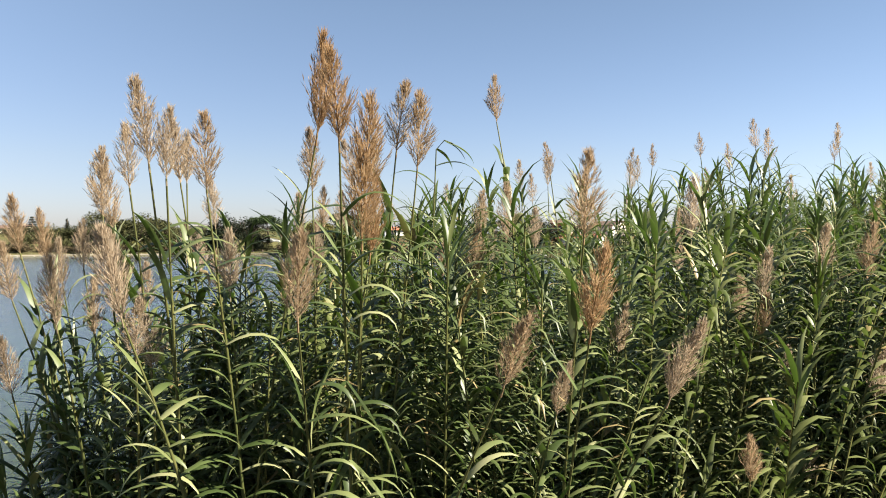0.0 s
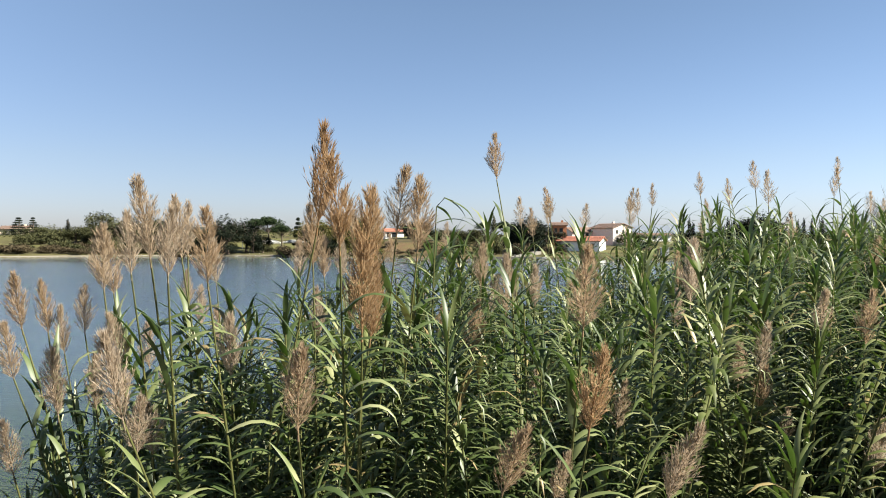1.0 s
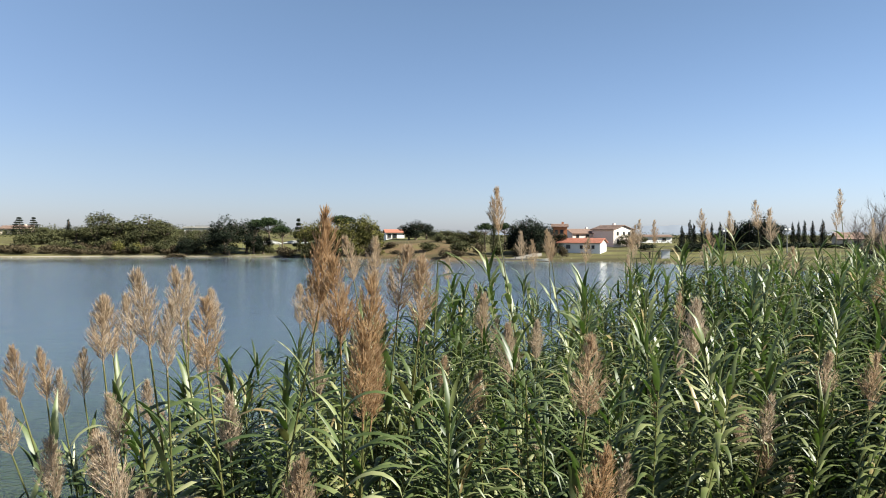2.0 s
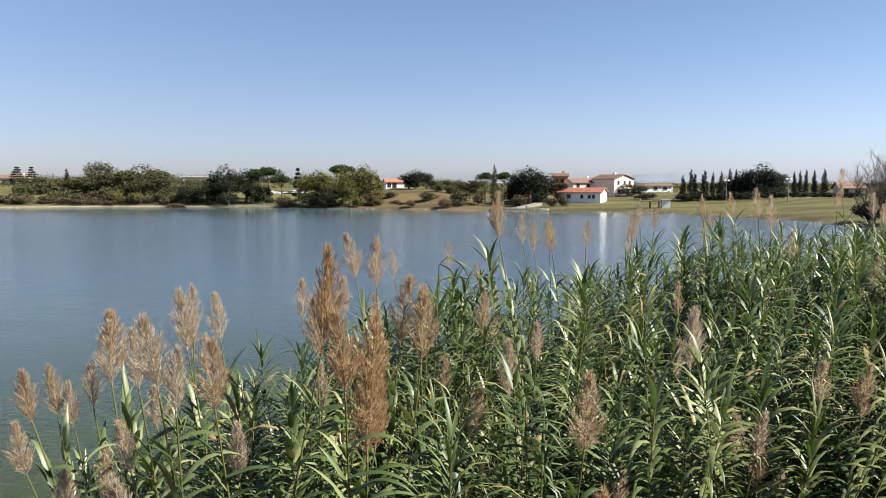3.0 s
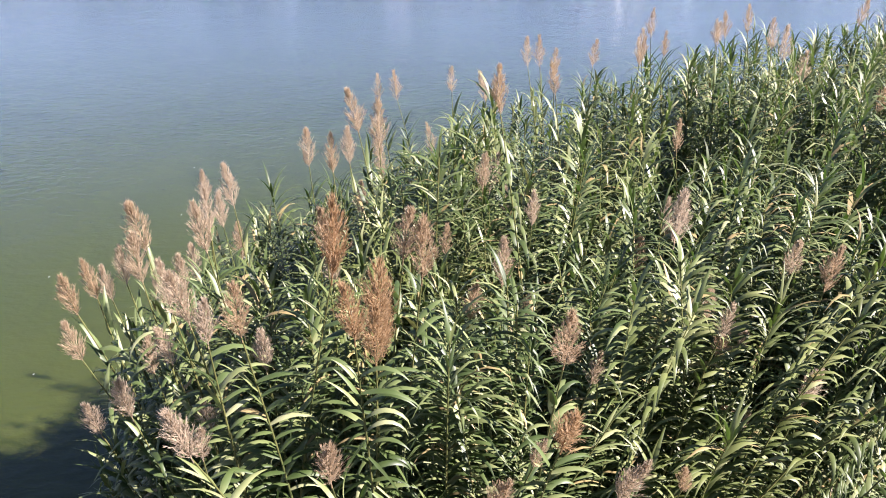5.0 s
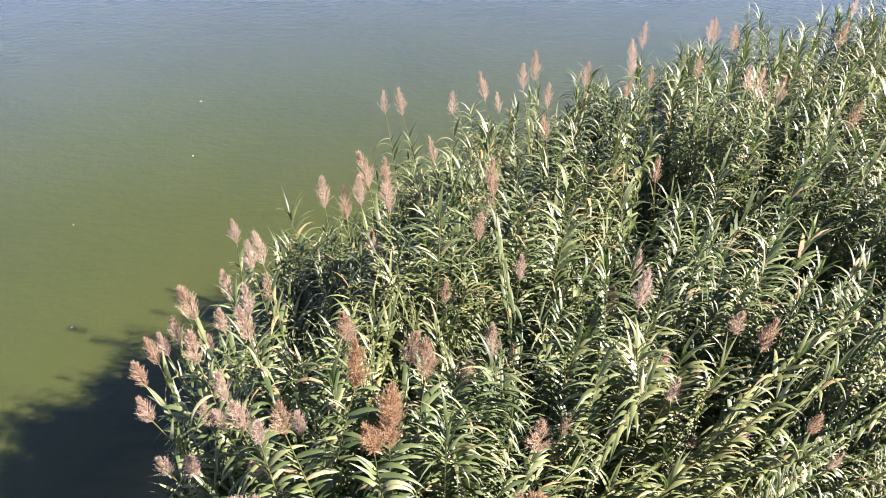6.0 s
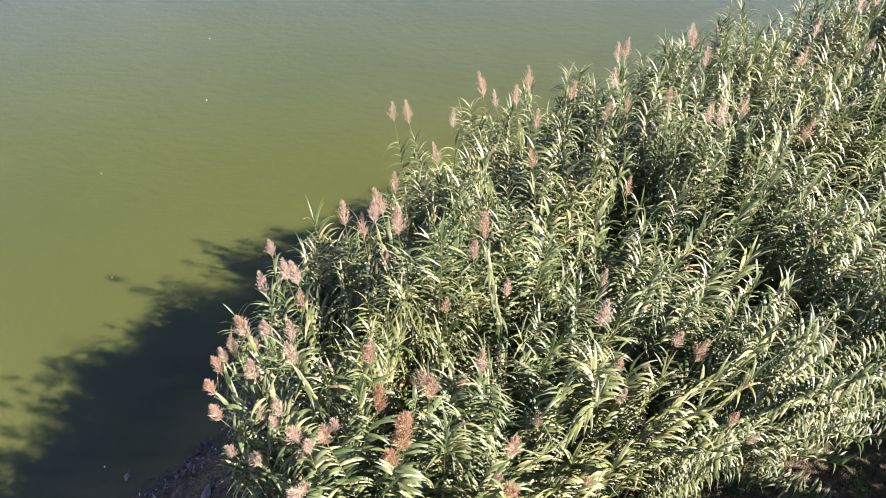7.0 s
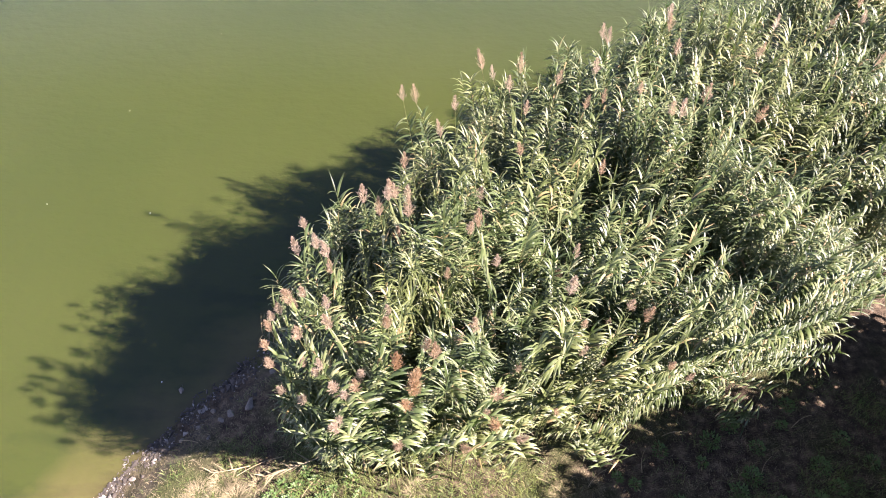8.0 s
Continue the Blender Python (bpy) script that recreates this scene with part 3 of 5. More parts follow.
def reed_mass():
    """The unnumbered leafy canes of the bed, as one mass."""
    near = [p for p in FRONT if p[0] < 8] + [(8.6, 13.4)] + [p for p in WATERSIDE[::-1] if p[0] < 8]
    far = [(7.2, 7.0), (9.5, 8.2), (14, 10.2), (24, 14), (24, 19), (14, 15.6), (9, 13.6), (8.6, 13.4)]
    rows = []
    for region, gap, least, most in ((near, 0.54, 9, 14), (far, 0.60, 9, 14)):
        for cx, cy in stools(region, gap):
            n = rng.integers(least, most)
            lift, sway, toward = min(0.13, rng.normal(-0.02, 0.17)), rng.uniform(0.05, 0.5), rng.uniform(0, 6.283)
            a = rng.uniform(0, 6.283, n)
            r = rng.uniform(0.02, 0.16, n)
            # canes splay from the stool, and the whole stool leans its own way
            out = 0.06 + rng.exponential(0.17, n)
            lx, ly = out * np.cos(a) + sway * math.cos(toward), out * np.sin(a) + sway * math.sin(toward)
            rows.append(np.stack([cx + r * np.cos(a), cy + r * np.sin(a), lx, ly, np.full(n, lift), np.ones(n)], 1))
    tip = [p for p in FRONT if p[0] < 0] + [(-0.2, 5.2)] + [p for p in WATERSIDE[::-1] if p[0] < -1]
    spray = bed_points(95, tip)
    m = len(spray)
    rows.append(np.stack([spray[:, 0], spray[:, 1], rng.normal(-0.25, 0.2, m), rng.normal(-0.1, 0.2, m), rng.normal(-0.25, 0.2, m), rng.uniform(0.75, 0.98, m)], 1))
    # the front edge: sprays of uneven height that lean out of the bed and hang to the ground, dark gaps between
    for (ax, ay), (bx, by) in zip(FRONT[:6], FRONT[1:7]):
        run = math.hypot(bx - ax, by - ay)
        m = int(run / (0.40 if ax < 0.5 else 0.55))
        for t in (np.arange(m) + rng.uniform(0.1, 0.9, m)) / m:
            n, d, out, low = rng.integers(5, 9), rng.uniform(-0.1, 0.75), rng.uniform(0.0, 0.7), rng.uniform(0.45, 0.95)
            a = rng.uniform(0, 6.283, n)
            rows.append(np.stack([ax + t * (bx - ax) - 0.35 * d + 0.1 * np.cos(a), ay + t * (by - ay) + d + 0.1 * np.sin(a), 0.2 * np.cos(a) + rng.normal(0.15 * out, 0.12, n), 0.2 * np.sin(a) - out + rng.normal(0, 0.12, n), rng.normal(-0.2, 0.15, n), low * rng.uniform(0.75, 1.03, n)], 1))
    skirt = bed_points(260, near)
    skirt = skirt[outward(*skirt.T)[1] > 0.4]
    m = len(skirt)
    rows.append(np.stack([skirt[:, 0], skirt[:, 1], rng.normal(0, 0.12, m), rng.normal(0, 0.12, m), np.zeros(m), rng.uniform(0.5, 0.92, m)], 1))
    x, y, lx, ly, lift, part_ = np.concatenate(rows).T
    g, k = outward(x, y)
    wet = (g[:, 1] > 0.2) & (g[:, 0] < 0.3)
    push = k * rng.uniform(0.05, 0.75, len(x)) * np.where(x < -1.1, 0.6, np.where(wet, 0.6, 1.0))
    lx, ly = lx + push * g[:, 0], ly + push * g[:, 1]
    lean, az = np.minimum(np.hypot(lx, ly), np.where(x < -1.1, 0.6, 1.1)), np.arctan2(ly, lx)
    tall = (reed_top(x, y) + lift) * (0.70 + 0.30 * rng.random(len(x)) ** 0.55) * part_ - k * rng.random(len(x)) * 0.3
    p = cane_paths(x, y, tall, lean, az)
    # a leaning cane spreads its two ranks to either side like a frond
    plane = np.where(lean > 0.3, az + np.pi / 2 + rng.normal(0, 0.45, len(x)), rng.uniform(0, 6.283, len(x)))
    close = x < 8
    first = np.where(k > 0.55, 0.06, np.where(k > 0.15, 0.28, 0.46))
    rim = close & (k > 0.1)
    va, qa = leaf_rows(p[rim], plane[rim], first[rim], 0.050, rng, seg=4)
    vb, qb = leaf_rows(p[close & ~rim], plane[close & ~rim], first[close & ~rim], 0.056, rng, 1.05, 3, 0)
    vc, qc = leaf_rows(p[~close], plane[~close], first[~close], 0.070, rng, 1.12, 3, 0)
    v1, q1 = np.concatenate([va, vb, vc]), np.concatenate([qa, qb + len(va), qc + len(va) + len(vb)])
    s = np.linspace(0, 1, p.shape[1])
    v2, q2 = tubes(p[:, ::2], np.tile(0.0125 - 0.008 * s[::2], (len(x), 1)), 3)
    me = mesh_np("reed_bed", np.concatenate([v1, v2]), np.concatenate([q1, q2 + len(v1)]), mats=(M_BED, M_CULM), slots=np.concatenate([np.zeros(len(q1)), np.ones(len(q2))]))
    tagged(part("reed_bed", me), "dense stand of leafy green giant reed canes along the shore", "reeds", kind="stuff")


reed_mass()


def panicle(gen, fat=1.0, tint=None, nb=130, ns=15):
    """A feathery flower plume one metre long: a nodding stalk with rising tiered branches, each thick with silky spikelets."""
    s = np.sort(gen.random(nb) ** 1.15)
    phi = gen.uniform(0, 6.283, nb)
    # lanceolate outline: widest a third of the way up, drawn to a point
    blen = (0.10 + 0.30 * (1 - s) ** 0.9 * (0.55 + 0.45 * smoothstep(s, 0.0, 0.22))) * gen.uniform(0.82, 1.1, nb)
    open_ = fat * (0.22 + 0.62 * (1 - s) ** 0.7 * (0.5 + 0.5 * smoothstep(s, 0.0, 0.3))) * gen.uniform(0.5, 1.12, nb)
    bow = 0.09
    root = np.stack([bow * s ** 2, 0 * s, s * 0.86], 1)
    t = np.linspace(0, 1, 4)
    ang = open_[:, None] * (1.25 - 0.75 * t)
    dr, dz = np.sin(ang) * blen[:, None] / 3, np.cos(ang) * blen[:, None] / 3
    r, z = np.concatenate([0 * dr[:, :1], np.cumsum(dr[:, :-1], 1)], 1), np.concatenate([0 * dz[:, :1], np.cumsum(dz[:, :-1], 1)], 1)
    path = root[:, None] + np.stack([r * np.cos(phi)[:, None] + 0.25 * r ** 2, r * np.sin(phi)[:, None], z], -1)
    side = np.cross(path[:, 3] - path[:, 0], gen.normal(0, 1, (nb, 3)))
    side = (side / (np.linalg.norm(side, axis=1, keepdims=True) + 1e-9))[:, None] * np.array([0.0040, 0.0030, 0.0022, 0.0010])[None, :, None]
    v1 = np.stack([path + side, path - side], 2).reshape(-1, 3)
    bi, bj = np.meshgrid(np.arange(nb), np.arange(3), indexing="ij")
    q1 = (bi * 8 + bj * 2).reshape(-1, 1) + np.array([[0, 1, 3, 2]])
    # spikelets along the branches
    u = gen.uniform(0.08, 1.0, (nb, ns)) ** 0.85 * 3
    i = np.minimum(u.astype(int), 2)
    f = (u - i)[..., None]
    n = np.arange(nb)[:, None]
    at = path[n, i] * (1 - f) + path[n, i + 1] * f
    d = path[n, i + 1] - path[n, i]
    d = d / (np.linalg.norm(d, axis=-1, keepdims=True) + 1e-9) + gen.normal(0, 0.2, (nb, ns, 3))
    d /= np.linalg.norm(d, axis=-1, keepdims=True)
    sd = np.cross(d, gen.normal(0, 1, (nb, ns, 3)))
    sd /= np.linalg.norm(sd, axis=-1, keepdims=True) + 1e-9
    ln = gen.uniform(0.055, 0.125, (nb, ns, 1))
    wd = gen.uniform(0.0020, 0.0042, (nb, ns, 1)) * math.sqrt(15 / ns)
    w = np.stack([at, at + d * ln * 0.45 + sd * wd, at + d * ln, at + d * ln * 0.45 - sd * wd], 2).reshape(-1, 3)
    q2 = np.arange(len(w)).reshape(-1, 4) + len(v1)
    ax = np.stack([bow * np.linspace(0, 1, 5) ** 2, np.zeros(5), np.linspace(-0.1, 0.86, 5)], 1)[None]
    v3, q3 = tubes(ax, np.linspace(0.011, 0.003, 5)[None], 4)
    return mesh_np("plume", np.concatenate([v1, w, v3]), np.concatenate([q1, q2, q3 + len(v1) + len(w)]), mats=(tint or M_PLUME,))


def leaf_pool(gen):
    """Blades that point along +x, by class: arching, young and upright, hanging limp."""
    one = lambda a: np.array([a])
    pool = []
    for up, droop, ln, wd in ((0.68, 2.1, 0.31, 0.043), (1.15, 0.7, 0.29, 0.038), (-0.9, 0.7, 0.50, 0.056)):
        row = []
        for _ in range(7):
            v, q = blades(np.zeros((1, 3)), one(0.0), one(ln * gen.uniform(0.8, 1.2)), one(wd * gen.uniform(0.85, 1.2)), one(up + gen.normal(0, 0.14)), one(droop * gen.uniform(0.7, 1.25)), one(gen.normal(0, 0.4)), 7)
            row.append(mesh_np("leaf", v, q, mats=(M_LEAF,)))
        pool.append(row)
    return pool


def make_reed(gen, pool, plume, foot, tip, az, length, golden=False):
    """One giant reed cane from its foot, bowing towards az, with every leaf and the plume that starts at tip."""
    thing = new("giant_reed")
    tagged(thing, "tall green giant reed cane with a golden-brown feathery plume" if golden else "tall green giant reed cane with a buff feathery plume", "reed", "giant reeds of the bed")
    thing.matrix_basis = Matrix.Translation(foot)
    s = np.linspace(0, 1, 14)
    bow = s ** 2.2
    rel = np.array(tip) - np.array(foot)
    p = np.stack([rel[0] * bow, rel[1] * bow, rel[2] * s], 1)
    p[:, :2] += 0.02 * np.sin(s * 6 + gen.uniform(0, 6))[:, None] * np.sin(s * np.pi)[:, None]
    v, q = tubes(p[None], (0.0125 - 0.0085 * s)[None], 6)
    # swollen joints
    v = v.reshape(14, 6, 3)
    v[1:-1:2] += (v[1:-1:2] - p[1:-1:2, None]) * 0.25
    part("culm", mesh_np("culm", v.reshape(-1, 3), q, mats=(M_CULM,)), None, thing, "yellow-green jointed stem")
    high = 0.95
    n = int(rel[2] * (high - 0.40) / 0.070)
    plane = az + gen.normal(math.pi / 2, 0.6)
    for k in range(n):
        u = 0.40 + (high - 0.40) * ((k + gen.uniform(0, 0.4)) / n) ** 0.8
        at = [float(np.interp(u, s, p[:, c])) for c in range(3)]
        kind = 1 if u > high - 0.07 and k % 2 else 2 if golden and 0.62 < u < 0.84 and k % 3 == 0 else 0
        leaf = part("leaf", pool[kind][gen.integers(7)], None, thing)
        leaf.matrix_basis = Matrix.Translation(at) @ pose(0, 0, 0, 0, 0, math.degrees(plane + math.pi * (k % 2) + gen.normal(0, 0.25))) @ Matrix.Scale(gen.uniform(0.8, 1.12), 4)
    m = part("plume", plume, None, thing, "golden-brown feathery seed plume" if golden else "buff feathery seed plume")
    t = p[-1] - p[-2]
    t = Vector(t / np.linalg.norm(t) + np.array([0, 0, 0.5]))
    m.matrix_basis = Matrix.Translation(p[-1]) @ t.to_track_quat("Z", "X").to_matrix().to_4x4() @ pose(0, 0, 0, 0, 0, gen.uniform(0, 360)) @ Matrix.Scale(length, 4)


# Where the plumes that stand out hang: x, y, z of the middle of each, and its length.
PLUMES_TIP = (
    (-2.20, 3.62, 5.12, 0.31), (-2.18, 3.50, 4.88, 0.30), (-2.22, 3.93, 5.06, 0.30), (-2.15, 4.19, 5.01, 0.30), (-2.26, 4.16, 4.90, 0.30), (-2.08, 3.35, 4.44, 0.31),
    (-1.70, 3.06, 4.82, 0.33), (-1.99, 4.22, 5.29, 0.38), (-1.78, 3.66, 5.34, 0.36), (-1.43, 3.20, 5.42, 0.30), (-1.21, 2.88, 5.52, 0.36), (-1.11, 2.83, 5.43, 0.30),
    (-1.40, 3.72, 5.50, 0.34), (-1.00, 2.95, 5.41, 0.33), (-1.44, 3.99, 5.50, 0.30), (-1.60, 4.95, 5.28, 0.36), (-2.02, 5.60, 5.02, 0.34), (-1.62, 5.01, 4.80, 0.32),
    (-1.85, 5.35, 4.92, 0.32), (-2.30, 5.78, 4.22, 0.36), (-1.95, 4.65, 4.73, 0.32), (-2.09, 4.59, 4.55, 0.30), (-1.80, 3.62, 4.70, 0.30), (-1.27, 2.66, 4.92, 0.38),
    (-1.25, 2.86, 4.68, 0.28), (-1.34, 3.23, 4.57, 0.28), (-1.02, 3.35, 4.93, 0.32), (-0.52, 2.46, 4.90, 0.36), (-0.755, 4.24, 4.98, 0.34), (-1.55, 3.35, 4.95, 0.30), (-0.70, 3.78, 5.46, 0.34),
)
PLUMES_GOLDEN = ((-0.50, 3.10, 5.71, 0.46), (-0.39, 2.66, 5.58, 0.37), (-0.32, 3.02, 5.44, 0.46), (-0.31, 3.28, 5.14, 0.38), (0.60, 2.78, 4.83, 0.42), (-0.34, 3.00, 5.22, 0.42))
PLUMES_FRONT = (
    (-0.20, 3.38, 5.62, 0.34), (-0.10, 3.34, 5.55, 0.38), (0.36, 3.92, 5.18, 0.34), (0.18, 3.85, 4.95, 0.32), (0.65, 4.95, 5.10, 0.30), (0.59, 4.50, 4.54, 0.26), (0.61, 2.98, 5.22, 0.38),
    (0.53, 3.15, 4.37, 0.26), (0.26, 2.56, 4.62, 0.32), (0.94, 2.74, 4.56, 0.36), (0.93, 3.68, 4.56, 0.28), (1.59, 4.50, 5.22, 0.42), (1.52, 5.06, 4.66, 0.34), (1.82, 4.30, 4.66, 0.30),
    (1.72, 3.78, 4.85, 0.28), (2.24, 4.59, 4.21, 0.24), (2.58, 4.28, 4.95, 0.36), (1.79, 3.94, 4.60, 0.28), (2.23, 4.29, 3.66, 0.26), (2.95, 3.84, 4.40, 0.28), (2.40, 3.88, 4.29, 0.36),
    (3.41, 4.05, 3.70, 0.26), (2.06, 4.24, 3.84, 0.24), (1.47, 3.35, 3.98, 0.26), (2.38, 4.42, 4.97, 0.30), (5.12, 5.57, 4.27, 0.34), (-0.01, 4.91, 4.87, 0.26), (1.75, 5.30, 4.90, 0.30),
)
PLUMES_MIDDLE = (
    (0.346, 4.95, 6.00, 0.34), (-0.54, 5.40, 5.62, 0.40), (-0.76, 5.72, 5.64, 0.38), (-0.97, 5.71, 5.28, 0.34), (-0.60, 6.18, 5.05, 0.36), (-0.70, 5.52, 4.95, 0.34), (-0.88, 5.98, 5.26, 0.34),
    (-0.71, 6.86, 4.98, 0.34), (-1.22, 5.95, 5.25, 0.34), (-0.61, 7.99, 5.30, 0.34), (-0.80, 8.02, 5.28, 0.30), (0.04, 7.62, 5.46, 0.28), (-0.21, 7.80, 4.75, 0.36), (0.45, 9.25, 4.98, 0.42),
    (0.65, 9.17, 4.78, 0.30), (0.83, 7.80, 5.70, 0.34), (0.95, 6.40, 5.74, 0.32), (0.43, 6.30, 4.90, 0.40), (0.54, 6.10, 4.70, 0.28), (0.29, 5.42, 5.22, 0.36), (2.19, 6.65, 5.13, 0.34),
    (2.08, 6.20, 4.24, 0.28), (3.25, 6.65, 4.09, 0.34), (4.47, 6.16, 4.66, 0.34), (4.72, 7.72, 5.24, 0.44), (3.85, 7.91, 5.50, 0.40), (3.25, 7.10, 5.92, 0.36), (3.05, 6.95, 6.03, 0.30),
)
PLUMES_BACK = (
    (1.94, 7.32, 5.80, 0.28), (2.19, 7.37, 5.86, 0.26), (2.68, 7.42, 5.98, 0.26), (4.79, 8.63, 6.26, 0.28), (1.07, 7.25, 5.70, 0.32), (1.04, 8.40, 5.60, 0.36), (1.60, 8.00, 5.65, 0.32), (2.16, 8.23, 5.72, 0.34),
    (2.40, 8.80, 5.85, 0.34), (3.38, 8.40, 5.95, 0.34), (3.47, 9.30, 5.75, 0.34), (4.53, 8.20, 6.05, 0.34), (3.61, 9.90, 5.55, 0.34), (2.49, 9.52, 5.40, 0.34),
)


def place_reeds():
    gen = np.random.default_rng(21)
    pool = leaf_pool(gen)
    buff = [panicle(gen, gen.uniform(0.9, 1.25)) for _ in range(12)]
    thin = [panicle(gen, gen.uniform(0.9, 1.25), None, 95, 8) for _ in range(8)]
    gold = [panicle(gen, 0.8, M_GOLD), panicle(gen, 1.0, M_GOLD), panicle(gen, 1.1, M_GOLD)]
    spots = [(*p, True) for p in PLUMES_GOLDEN] + [(*p, False) for p in PLUMES_TIP + PLUMES_FRONT + PLUMES_MIDDLE + PLUMES_BACK]
    # the plumes scattered over the rest of the bed
    for x, y in bed_points(40, [p for p in FRONT if 4.6 < p[0] < 15] + [p for p in WATERSIDE[::-1] if 4 < p[0] < 15]):
        spots.append((x, y, reed_top(x, y) + gen.uniform(-0.3, 0.4), gen.uniform(0.28, 0.38), False))
    for n, (x, y, z, length, golden) in enumerate(spots):
        g, e = outward(np.array([x]), np.array([y]))
        out = not inside(BED, np.array([x]), np.array([y]))[0]
        if out:
            g = -g
        az = math.atan2(g[0][1], g[0][0]) + gen.normal(0, 0.3) if (out or e[0] > 0.2) else gen.uniform(0, 6.283)
        lean = gen.uniform(0.15, 0.5) + (0.6 * float(edge_distance(BED, np.array([x]), np.array([y]))[0]) if out else 0)
        # the plume stands along the bowed tip of its cane
        up = Vector((math.cos(az) * lean * 0.75, math.sin(az) * lean * 0.75, 1.6)).normalized()
        tip = Vector((x, y, z)) - up * length * 0.48
        fx, fy = tip.x - lean * math.cos(az), tip.y - lean * math.sin(az)
        foot = (fx, fy, float(height(np.array([fx]), np.array([fy]))[0]) - 0.05)
        make_reed(gen, pool, gold[n % 3] if golden else buff[n % 12] if y < 6 and x < 4 else thin[n % 8], foot, tip, az, length, golden)


place_reeds()


def bent_reed():
    """A broken cane whose leafy tip hangs over."""
    gen = np.random.default_rng(3)
    thing = tagged(new("giant_reed"), "broken giant reed cane with a drooping dark leafy tip", "reed", "giant reeds of the bed")
    s = np.linspace(0, 1, 40)
    bend = smoothstep(s, 0.95, 1.0)
    p = np.stack([0.12 * s ** 2 + 0.10 * bend, 0.05 * np.sin(s * 4), 5.0 * s - 0.22 * bend ** 1.6], 1)
    v, q = tubes(p[None], (0.012 - 0.008 * s)[None], 6)
    part("culm", mesh_np("culm", v, q, mats=(M_CULM,)), None, thing)
    for k in range(26):
        u = 0.4 + 0.6 * k / 25
        at = np.array([np.interp(u, s, p[:, c]) for c in range(3)])
        hang = float(smoothstep(u, 0.90, 0.97))
        one = lambda a: np.array([a])
        v, q = blades(at[None], one(math.pi * (k % 2) * (1 - hang) + gen.normal(0, 0.3)), one(0.34 - 0.14 * hang), one(0.04), one(0.8 - 1.2 * hang), one(1.6 - 0.6 * hang), one(gen.normal(0, 0.4)), 7)
        part("leaf", mesh_np("leaf", v, q, mats=(M_LEAF,)), None, thing)
    foot = float(height(np.array([-0.16]), np.array([5.0]))[0]) - 0.05
    thing.matrix_basis = pose(-0.16, 5.0, foot) @ Matrix.Scale((5.72 - foot) / float(p[:, 2].max()), 4)


bent_reed()

# ---- trees and shrubs ----
def clump_cards(gen, centres, radii, count, size, hollow=0.4):
    """Small bent leaf sprays spread over the lobes of a crown, uneven and with gaps."""
    centres, radii = np.asarray(centres, float), np.asarray(radii, float)
    area = (radii[:, 0] * radii[:, 2]) + 1e-6
    k = gen.choice(len(centres), count, p=area / area.sum())
    d = gen.normal(0, 1, (count, 3))
    d /= np.linalg.norm(d, axis=1, keepdims=True)
    r = hollow + (1.0 - hollow) * gen.random(count) ** 0.55
    lump = 1 + 0.14 * np.sin(d[:, 0] * 6 + k) * np.sin(d[:, 1] * 7 - k) + 0.1 * np.sin(d[:, 2] * 9)
    c = centres[k] + d * radii[k] * (r * lump)[:, None]
    n = d + gen.normal(0, 0.6, (count, 3))
    n /= np.linalg.norm(n, axis=1, keepdims=True)
    a = np.cross(n, gen.normal(0, 1, (count, 3)))
    a /= np.linalg.norm(a, axis=1, keepdims=True) + 1e-9
    b = np.cross(n, a)
    s = size * gen.uniform(0.55, 1.35, (count, 1)) * (1.45 - 0.65 * r[:, None])
    tipn = n * s * 0.25
    v = np.stack([c - a * s * 0.9, c - b * s * 0.45 + tipn, c + a * s, c + b * s * 0.45 + tipn * 0.6], 1).reshape(-1, 3)
    return v, np.arange(count * 4).reshape(-1, 4)


def limbs(gen, origin, top, spread_, count, r0):
    """Tapered limbs that rise and fork from a trunk."""
    paths, radii = [], []
    t = np.linspace(0, 1, 6)
    for i in range(count):
        a = gen.uniform(0, 6.283)
        s = gen.uniform(0.35, 1.0)
        start = np.array(origin) + np.array([0, 0, (top - origin[2]) * gen.uniform(0.0, 0.35)])
        end = np.array([math.cos(a) * spread_ * s, math.sin(a) * spread_ * s, origin[2] + (top - origin[2]) * gen.uniform(0.6, 0.98)])
        mid = start * 0.5 + end * 0.5 + np.array([0, 0, -0.05 * top]) + gen.normal(0, 0.04 * top, 3)
        p = (1 - t[:, None]) ** 2 * start + 2 * t[:, None] * (1 - t[:, None]) * mid + t[:, None] ** 2 * end
        paths.append(p)
        radii.append(r0 * (1 - 0.85 * t) * gen.uniform(0.6, 1))
    return tubes(np.array(paths), np.array(radii), 4)


